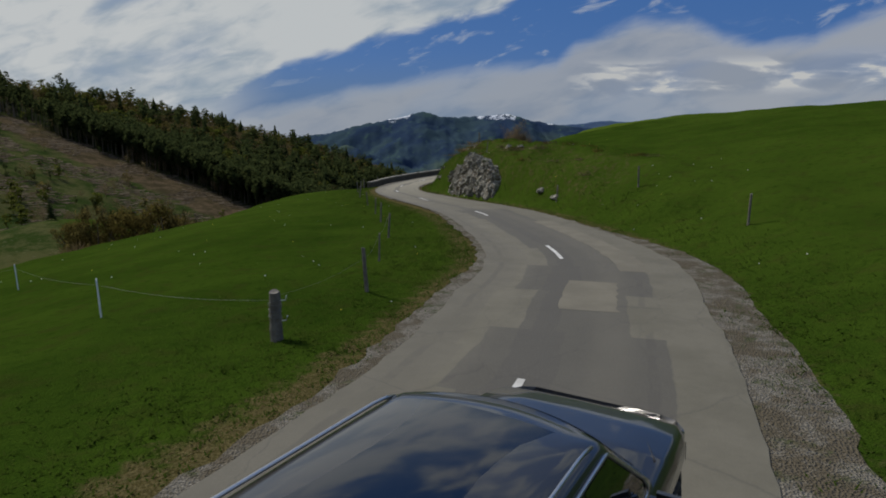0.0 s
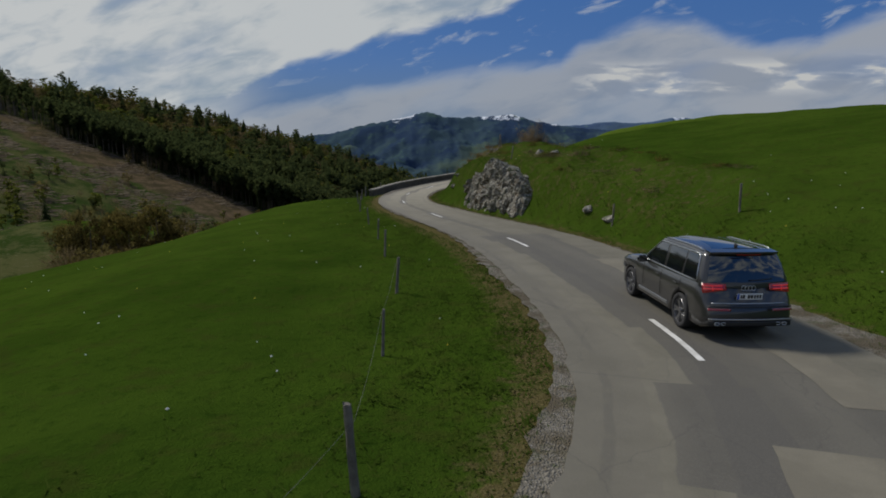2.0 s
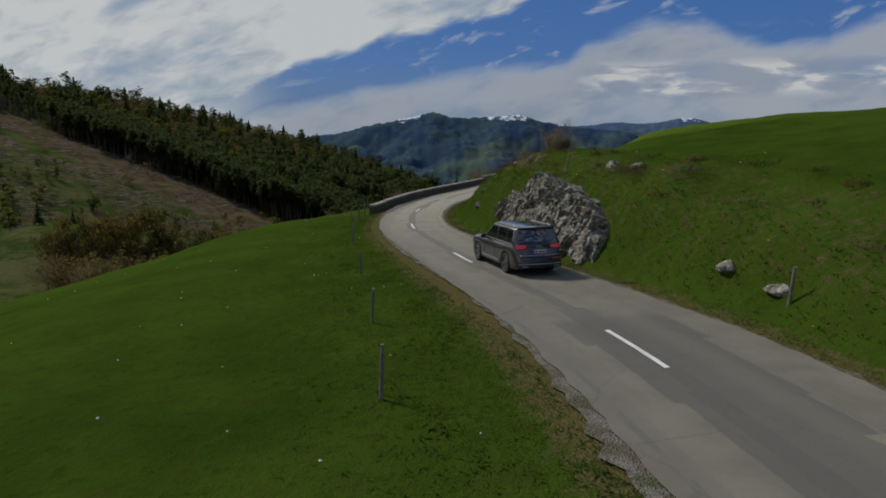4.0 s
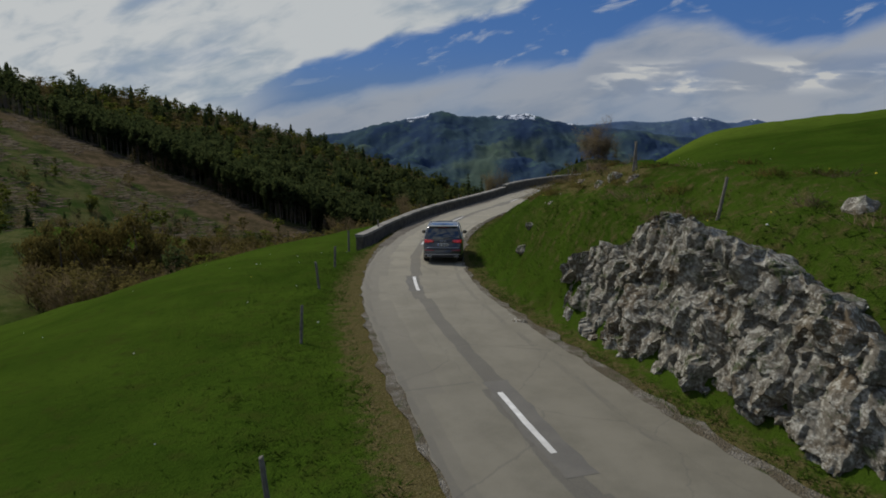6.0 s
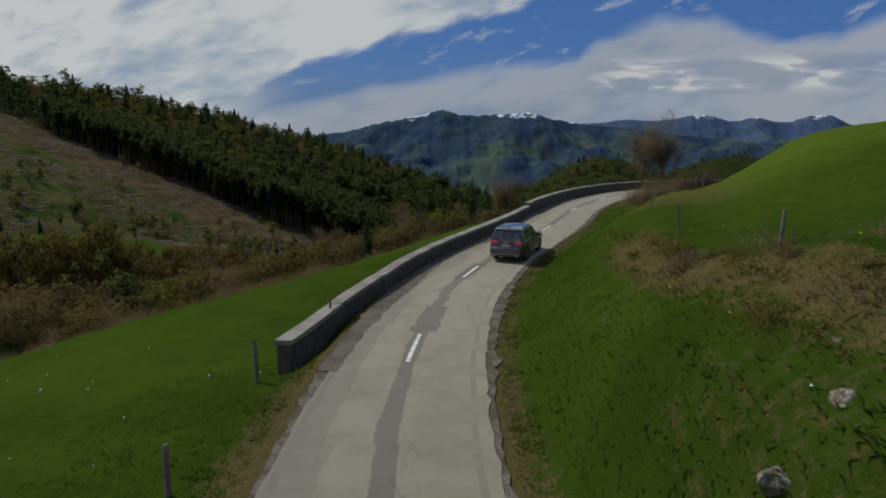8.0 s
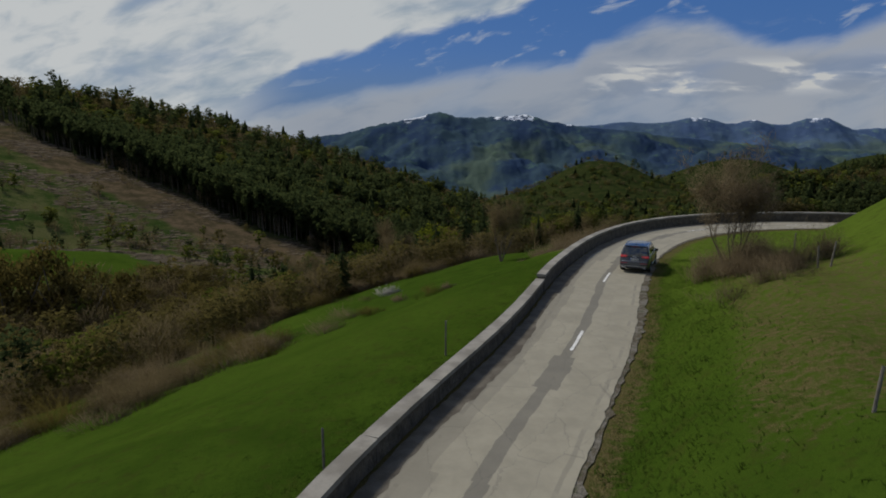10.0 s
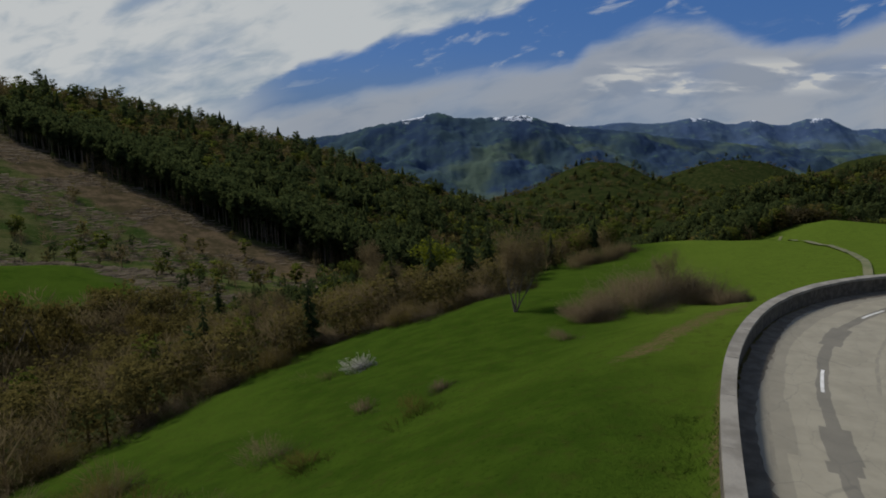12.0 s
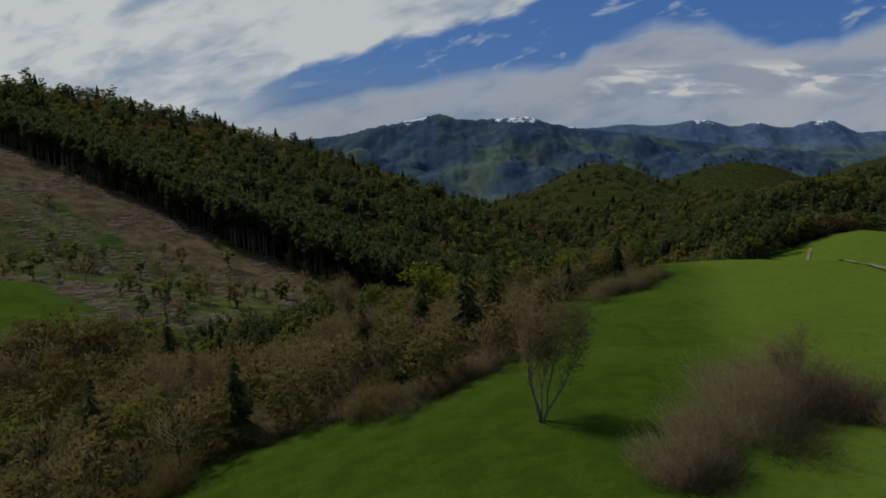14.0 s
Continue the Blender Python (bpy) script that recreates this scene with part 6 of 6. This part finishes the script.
def spruce(x, y, high, seed):
    r = random.Random(seed)
    tree = base("spruce", pose(x, y, ground_z(x, y) - 0.1), "dark green spruce tree at the edge of the wood", "tree", "spruces by the meadow")
    bm = bmesh.new()
    bmesh.ops.create_cone(bm, segments=7, radius1=high * 0.016, radius2=0.01, depth=high * 0.95)
    bmesh.ops.translate(bm, vec=(0, 0, high * 0.475), verts=bm.verts)
    part("trunk", bm, BARK, tree)
    bm = bmesh.new()
    tiers = 17
    for t in range(tiers):
        z = high * (0.10 + 0.88 * t / tiers)
        wide = high * 0.20 * (1 - t / tiers) ** 0.85 + 0.12
        for k in range(max(5, 13 - t // 2)):
            a = r.uniform(0, 6.28)
            q = wide * r.uniform(0.65, 1.15)
            c, s = math.cos(a), math.sin(a)
            w = q * r.uniform(0.20, 0.34)
            drop = q * r.uniform(0.25, 0.55)
            root = Vector((0, 0, z + high * 0.03))
            tip = Vector((q * c, q * s, z - drop))
            mid = Vector((q * 0.6 * c, q * 0.6 * s, z - drop * 0.35))
            for m in (-1, 1):
                vs = [bm.verts.new(p) for p in (root, mid + Vector((-s, c, 0)) * w * m - Vector((0, 0, w * 0.5)), tip)]
                bm.faces.new(vs)
            for _ in range(3):
                f = r.uniform(0.35, 1.0)
                p = root.lerp(tip, f)
                vs = [bm.verts.new(p + Vector((r.gauss(0, w * 0.5), r.gauss(0, w * 0.5), r.gauss(-w * 0.3, w * 0.4)))) for _ in range(3)]
                bm.faces.new(vs)
    part("crown", bm, CONIFER, tree, "dense dark needles", smooth=False)


def leafy(name, x, y, high, seed, mat, label):
    r = random.Random(seed)
    tree = base(name, pose(x, y, ground_z(x, y) - 0.1), label, "tree")
    bm = bmesh.new()
    bmesh.ops.create_cone(bm, segments=7, radius1=high * 0.022, radius2=high * 0.006, depth=high * 0.7)
    bmesh.ops.translate(bm, vec=(0, 0, high * 0.35), verts=bm.verts)
    part("trunk", bm, BARK, tree)
    bm = bmesh.new()
    lobes = [(Vector((r.gauss(0, 0.14), r.gauss(0, 0.14), r.uniform(0.38, 0.86))) * high, high * r.uniform(0.08, 0.15)) for _ in range(26)]
    for c, q in lobes:
        for _ in range(60):
            d = Vector((r.gauss(0, 1), r.gauss(0, 1), r.gauss(0, 0.9)))
            p = c + d.normalized() * q * r.uniform(0.5, 1.05)
            w = high * 0.020
            bm.faces.new([bm.verts.new(p + Vector((r.gauss(0, w), r.gauss(0, w), r.gauss(0, w)))) for _ in range(3)])
    part("crown", bm, mat, tree, "crown of fresh leaves", smooth=False)


def shrub(x, y, wide, high, seed, mat, label, group, stems=420, thin=0.010, leaf=0.0):
    """A thicket of many thin upright stems."""
    r = random.Random(seed)
    verts, faces = [], []
    z0 = ground_z(x, y)
    lobes = [(r.gauss(0, wide * 0.32), r.gauss(0, wide * 0.32), r.uniform(0.6, 1.0)) for _ in range(7)]
    for _ in range(stems):
        lx, ly, lh = r.choice(lobes)
        a, q = r.uniform(0, 6.28), wide * 0.34 * math.sqrt(r.uniform(0, 1))
        px, py = lx + q * math.cos(a), ly + q * math.sin(a)
        h = high * lh * r.uniform(0.45, 1.0) * max(0.25, 1 - 0.55 * (q / (wide * 0.34)) ** 2)
        p = Vector((px * 0.85, py * 0.85, r.uniform(-0.1, 0.45) * h))
        q2 = Vector((px + r.gauss(0, 0.22) * h + 0.25 * (px - lx), py + r.gauss(0, 0.22) * h + 0.25 * (py - ly), p.z + h * r.uniform(0.5, 0.8)))
        side = Vector((r.gauss(0, 1), r.gauss(0, 1), 0)).normalized() * thin * r.uniform(0.6, 1.8)
        c = len(verts)
        verts += [tuple(p - side), tuple(p + side), tuple(q2)]
        faces.append((c, c + 1, c + 2))
        for _ in range(6):
            f = p.lerp(q2, r.uniform(0.25, 1.0))
            g = f + Vector((r.gauss(0, 0.15), r.gauss(0, 0.15), r.gauss(0.07, 0.09))) * h
            side = Vector((r.gauss(0, 1), r.gauss(0, 1), r.gauss(0, 1))).normalized() * (thin * 0.8 + leaf)
            c = len(verts)
            verts += [tuple(f - side), tuple(f + side), tuple(g)]
            faces.append((c, c + 1, c + 2))
    ob = mesh_object("shrub", verts, faces, mat)
    out = np.array(verts) - np.array([0, 0, high * 0.15])
    out[:, 2] += 0.35 * high
    soft_normals(ob, out / np.linalg.norm(out, axis=1)[:, None])
    ob.matrix_world = pose(x, y, z0)
    return tagged(ob, label, "shrub", group)


BLOSSOM = foliage("white_blossom", (0.32, 0.31, 0.27), (0.62, 0.61, 0.55))
OLIVE = foliage("olive_budding_twigs", (0.088, 0.074, 0.021), (0.155, 0.125, 0.037))
LIME = foliage("lime_green_leaves", (0.105, 0.125, 0.012), (0.190, 0.205, 0.022))

limb_tree("bare_tree", 13.2, 106.0, 6.9, 0.62, 3, "brown leafless multi-stemmed tree on the bank above the road", 7, TWIG, 8000, 0.30)
limb_tree("bare_tree", 4.7, 167.5, 11.5, 0.75, 5, "leafless tree with dark forked limbs in the meadow", 5, BARE, 5200, 0.25)
limb_tree("birch", -20.5, 216, 16, 0.6, 8, "tall pale-stemmed leafless birch at the wood's edge", 1, BARE, 2500)
limb_tree("birch", -15, 199, 13, 0.6, 12, "pale-stemmed leafless birch among the shrubs", 2, BARE, 2500)
limb_tree("bare_tree", -33, 190, 12, 0.9, 17, "brown leafless tree among the shrubs", 2, BARE, 3000)
limb_tree("bare_tree", 22.5, 166.5, 7.0, 0.8, 19, "pale leafless tree rising from a thicket", 2, BARE, 1800)
for k, (x, y, h) in enumerate(((-41, 184, 12), (-24, 181, 11), (-13.6, 197, 12.5), (-0.5, 205, 17), (3.5, 212, 16), (-66, 250, 15), (-57, 252, 9), (-8, 222, 15), (21, 290, 13), (26, 294, 12), (-44, 214, 12), (-30, 252, 10), (-188, 283, 12), (-178, 292, 8))):
    spruce(x, y, h, 40 + k)
leafy("lime_tree", -8.5, 262, 17, 61, LIME, "broad tree in bright yellow-green spring leaf")
leafy("young_tree", 23, 262, 9, 62, LIME, "round young tree in bright yellow-green leaf")
leafy("leafing_tree", -34, 272, 15, 63, SPRING, "tall tree in fresh olive-green leaf")
leafy("leafing_tree", -26, 285, 14, 64, SPRING, "broad tree in fresh olive-green leaf")


def round_tree(x, y, high, wide, seed, mat, label):
    """A broad crown of twigs and buds in lobes over a forked trunk."""
    r = random.Random(seed)
    tree = base("budding_tree", pose(x, y, ground_z(x, y) - 0.2), label, "tree", "trees in the valley")
    bm = bmesh.new()
    for k in range(5):
        a = 6.28 * k / 5 + r.uniform(-0.4, 0.4)
        foot = Vector((0.25 * math.cos(a), 0.25 * math.sin(a), 0))
        tip = Vector((wide * 0.45 * math.cos(a), wide * 0.45 * math.sin(a), high * r.uniform(0.6, 0.8)))
        way = (tip - foot).normalized()
        side = way.cross(Vector((0, 0, 1))).normalized()
        up = side.cross(way)
        rings = [[bm.verts.new(foot.lerp(tip, f) + q * (math.cos(t) * side + math.sin(t) * up)) for t in (0, 1.57, 3.14, 4.71)] for f, q in ((0, high * 0.016), (0.5, high * 0.010), (1, high * 0.003))]
        for p, q in zip(rings, rings[1:]):
            for i in range(4):
                bm.faces.new((p[i], p[(i + 1) % 4], q[(i + 1) % 4], q[i]))
    part("trunk", bm, BARK, tree)
    verts, faces, normals = [], [], []
    for _ in range(34):
        while True:
            c = Vector((r.uniform(-1, 1), r.uniform(-1, 1), r.uniform(-1, 1)))
            if c.length < 1:
                break
        c = Vector((c.x * wide * 0.42, c.y * wide * 0.42, high * (0.56 + 0.34 * c.z)))
        q = high * r.uniform(0.07, 0.13)
        for _ in range(85):
            d = Vector((r.gauss(0, 1), r.gauss(0, 1), r.gauss(0, 1))).normalized()
            p = c + d * q * r.uniform(0.35, 1.05)
            w = high * 0.0105
            for _ in range(3):
                verts.append(tuple(p + Vector((r.gauss(0, w), r.gauss(0, w), r.gauss(0, w * 1.6)))))
                n = d * 0.7 + (p - Vector((0, 0, high * 0.5))).normalized() * 0.6
                normals.append(tuple(n.normalized()))
            faces.append((len(verts) - 3, len(verts) - 2, len(verts) - 1))
    ob = mesh_object("crown", verts, faces, mat, tree)
    soft_normals(ob, np.array(normals))
    tagged(ob, "rounded crown of swelling buds")


for k, (x, y, h, w) in enumerate(((-130, 212, 20, 17), (-122, 206, 25, 17), (-113, 212, 27, 19), (-107, 203, 24, 17), (-99, 209, 25, 18), (-92, 204, 20, 16), (-86, 212, 18, 15), (-140, 222, 17, 15),
                                  (-92, 248, 15, 15), (-82, 256, 14, 13), (-101, 256, 13, 13), (-74, 226, 12, 11), (-66, 214, 11, 11))):
    round_tree(x, y, h, w, 410 + k, (OLIVE, BUDS, OLIVE, OLIVE)[k % 4], "broad olive-brown budding tree in the valley")


def build_shrubs():
    r = random.Random(77)
    brown = "brown leafless thicket of thin stems"
    for x, y, w, h in ((20.5, 164.5, 7, 6.2), (17, 160.5, 6.5, 5.0), (13.5, 157.5, 6, 3.9), (10.5, 155.0, 4.8, 2.6), (26.5, 165.8, 6, 5.2), (28.5, 162.5, 3.6, 2.8), (23.5, 168, 6.5, 6.4)):
        shrub(x, y, w, h, int(x * 10), TWIG, brown, "thicket in the meadow", 1700, 0.011)
    shrub(-12.2, 154.6, 3.2, 1.9, 31, BLOSSOM, "low shrub in white blossom on the meadow", "", 380, 0.012, 0.03)
    shrub(-15.5, 153.5, 3.4, 1.2, 32, BARE, brown, "meadow shrubs", 300)
    for x, y, w, h in ((-5.0, 133, 2.8, 1.5), (6.8, 146.5, 2.4, 1.1), (-13.5, 131, 3.4, 1.6), (-10.5, 128, 2.6, 1.2), (-14, 122, 3.5, 1.7), (-9, 137, 2.2, 1.0), (-3.5, 138, 1.8, 0.9)):
        shrub(x, y, w, h, int(abs(x) * 13 + y), TWIG if r.random() < 0.6 else OLIVE, brown, "meadow shrubs", 500)
    # the brown scrub on the slope below the wall
    for k in range(46):
        y = r.uniform(104, 134)
        x = float(np.interp(y, [104, 112, 116, 128, 134], [-25, -22, -17, -19, -24])) - 16 * r.random() ** 1.3
        shrub(x, y, r.uniform(3.0, 5.0), r.uniform(1.5, 3.0), 1200 + k, r.choice((TWIG, BARE, OLIVE, BARE)), "reddish-brown leafless scrub on the meadow slope", "scrub on the slope", 480, 0.014)
    # the ragged edge of the wood, along the outline of the meadow
    for k in range(95):
        x = -78 + 88 * k / 94 + r.uniform(-1.5, 1.5)
        y = float(np.interp(x, EDGE_X, EDGE_Y)) + r.uniform(-3.0, 5.0)
        w, h = r.uniform(3.5, 6.0), r.uniform(1.8, 3.8)
        shrub(x, y, w, h, 500 + k, r.choice((TWIG, BARE, BARE, OLIVE)), brown, "shrubs along the wood's edge", 620, 0.018)
    for k in range(26):
        x, y = 27 + 20 * r.random(), 0
        y = 244 + (x - 27) * 1.0 + r.uniform(-3, 6)
        shrub(x, y, r.uniform(4, 6), r.uniform(3, 5.5), 700 + k, BARE, brown, "shrubs on the far meadow", 240, 0.022)
    for x, y, w, h in ((13.0, 99.5, 2.6, 2.2), (12.8, 103.5, 2.8, 2.5), (9.7, 99.0, 2.2, 1.4), (4.0, 67.2, 2.2, 0.9), (5.2, 65.2, 2.4, 0.9), (2.6, 69.0, 1.8, 0.7), (6.8, 44.0, 1.5, 0.7), (5.3, 46.8, 1.6, 0.7)):
        shrub(x, y, w, h, int(x * 7 + y * 3), TWIG, "low brown bramble thicket on the bank", "brambles on the bank", 300, 0.007)


build_shrubs()


def build_brambles():
    r = random.Random(99)
    for k in range(70):
        s = s_at(r.uniform(33, 77))
        x, y, z, _ = on_road(s, half_right(s) + (r.uniform(3.8, 6.0) if s > s_at(54) else r.uniform(2.6, 7.0)))
        shrub(x, y, r.uniform(0.7, 1.7), r.uniform(0.25, 0.6), 900 + k, r.choice((TWIG, OLIVE, OLIVE)), "low dry scrub on the grass bank", "scrub on the bank", 110, 0.006, 0.006)
    for k in range(22):
        x, y = 14.4 + r.gauss(0, 1.5), 104.5 + r.gauss(0, 2.4)
        shrub(x, y, r.uniform(1.2, 2.2), r.uniform(1.2, 3.6), 960 + k, TWIG, "tall brown leafless thicket beside the road", "thicket beside the road", 260, 0.008)


build_brambles()


def build_grass():
    """Tufts of longer grass along the road and over the banks, and small flowers."""
    r = np.random.RandomState(12)
    n = 60000
    s = r.uniform(s_at(1), s_at(118), n)
    d = np.where(r.uniform(0, 1, n) < 0.55, 1, -1) * (2.7 + np.abs(r.normal(0, 2.2, n)))
    x = np.interp(s, ROAD_S, ROAD[:, 0]) + d * np.interp(s, ROAD_S, RIGHT[:, 0])
    y = np.interp(s, ROAD_S, ROAD[:, 1]) + d * np.interp(s, ROAD_S, RIGHT[:, 1])
    ss, dd = across(x, y)
    ok = (dd > np.interp(ss, KNOTS, HALF_R) + 0.32) | (dd < -np.interp(ss, KNOTS, HALF_L) - 0.34 - 0.5 * (ss > WALL_FROM))
    x, y, dd = x[ok], y[ok], dd[ok]
    z = land(x, y)
    high = r.uniform(0.02, 0.06, len(x)) * (1 + 0.9 * (waves(x, y, 3.1, 9, 2) > 0.35))
    turn = r.uniform(0, 6.28, len(x))
    verts, faces = [], []
    for k in range(len(x)):
        for b in range(2):
            a = turn[k] + 2.1 * b
            w, h = 0.022, high[k] * (1 - 0.25 * b)
            ox, oy = 0.05 * math.cos(a * 3), 0.05 * math.sin(a * 3)
            c = len(verts)
            verts += [(x[k] + ox - w * math.cos(a), y[k] + oy - w * math.sin(a), z[k] - 0.02), (x[k] + ox + w * math.cos(a), y[k] + oy + w * math.sin(a), z[k] - 0.02),
                      (x[k] + ox * 2 + 2.2 * h * math.sin(a), y[k] + oy * 2 - 2.2 * h * math.cos(a), z[k] + h)]
            faces.append((c, c + 2, c + 1))
    turf = mesh_object("grass", verts, faces, BLADES)
    soft_normals(turf, np.tile((0.0, 0.0, 1.0), (len(verts), 1)))
    tagged(turf, "tufts of longer spring grass along the road", "grass", kind="stuff")
    for name, mat, count, label in (("daisies", PETAL, 150, "small white daisies in the meadow"), ("dandelions", YELLOW, 50, "yellow dandelions by the road")):
        verts, faces = [], []
        fx, fy = r.uniform(-22, 16, count), r.uniform(6, 80, count)
        fs, fd = across(fx, fy)
        fz = land(fx, fy)
        for k in range(count):
            if -3.4 < fd[k] < 4.6:
                continue
            c, q = len(verts), r.uniform(0.018, 0.034)
            for i in range(6):
                verts.append((fx[k] + q * math.cos(i * 1.047), fy[k] + q * math.sin(i * 1.047), fz[k] + 0.10))
            verts.append((fx[k], fy[k], fz[k] + 0.13))
            faces += [(c + i, c + (i + 1) % 6, c + 6) for i in range(6)]
        tagged(mesh_object(name, verts, faces, mat), label, "flowers", kind="stuff")


BLADES = foliage("grass_blades", (0.034, 0.062, 0.008), (0.070, 0.105, 0.018))
PETAL = plain("white_petals", (0.62, 0.62, 0.56), 0.8)
YELLOW = plain("yellow_petals", (0.55, 0.42, 0.02), 0.8)
build_grass()


# seconds and the place of the car's rear axle
DRIVE = [(0.0, -0.58, 2.30), (0.8, 2.93, 8.55), (1.5, 4.49, 15.45), (2.5, 4.83, 26.1), (5.3, -2.89, 57.2), (6.5, -3.49, 70.0), (7.5, -1.95, 81.1),
         (8.2, -0.11, 88.3), (10.3, 11.39, 115.7), (11.0, 15.68, 123.6), (11.5, 19.48, 127.05)]


def motions():
    """The car drives up the road, and its wheels roll."""
    t = np.array([row[0] for row in DRIVE])
    s, d = across(np.array([row[1] for row in DRIVE]), np.array([row[2] for row in DRIVE]))
    t, s, d = np.append(t, 14.0), np.append(s, s[-1] + 2.5 * 10.2), np.append(d, d[-1])
    fine = np.linspace(0, 14, 421)
    way = np.poly1d(np.polyfit(t, s, 6))(fine)
    left = np.interp(fine, t, s)
    k = np.exp(-np.linspace(-2, 2, 31) ** 2)
    k /= k.sum()
    drift = np.convolve(np.pad(left - way, 15, mode="edge"), k, mode="valid")
    way = way + drift
    side = np.convolve(np.pad(np.interp(fine, t, d), 15, mode="edge"), k, mode="valid")
    rows = []
    for i in range(0, 421, 6):
        x, y, z, _ = on_road(way[i], side[i])
        fx, fy, fz, _ = on_road(way[i] + AXLE_F, float(np.interp(way[i] + AXLE_F, way, side)))
        head = math.degrees(math.atan2(-(fx - x), fy - y))
        rise = math.degrees(math.atan2(fz - z, AXLE_F))
        m = Matrix.Translation((x, y, z + 0.004)) @ pose(0, 0, 0, 0, 0, head) @ pose(0, 0, 0, rise, 0, 0)
        rows.append((fine[i], m))
    walk(CAR, rows)
    for wheel in WHEELS:
        at = wheel.matrix_basis.translation.copy()
        walk(wheel, [(fine[i], pose(at.x, at.y, at.z, -math.degrees((way[i] - way[0]) / WHEEL_R), 0, 0)) for i in range(421)])


motions()
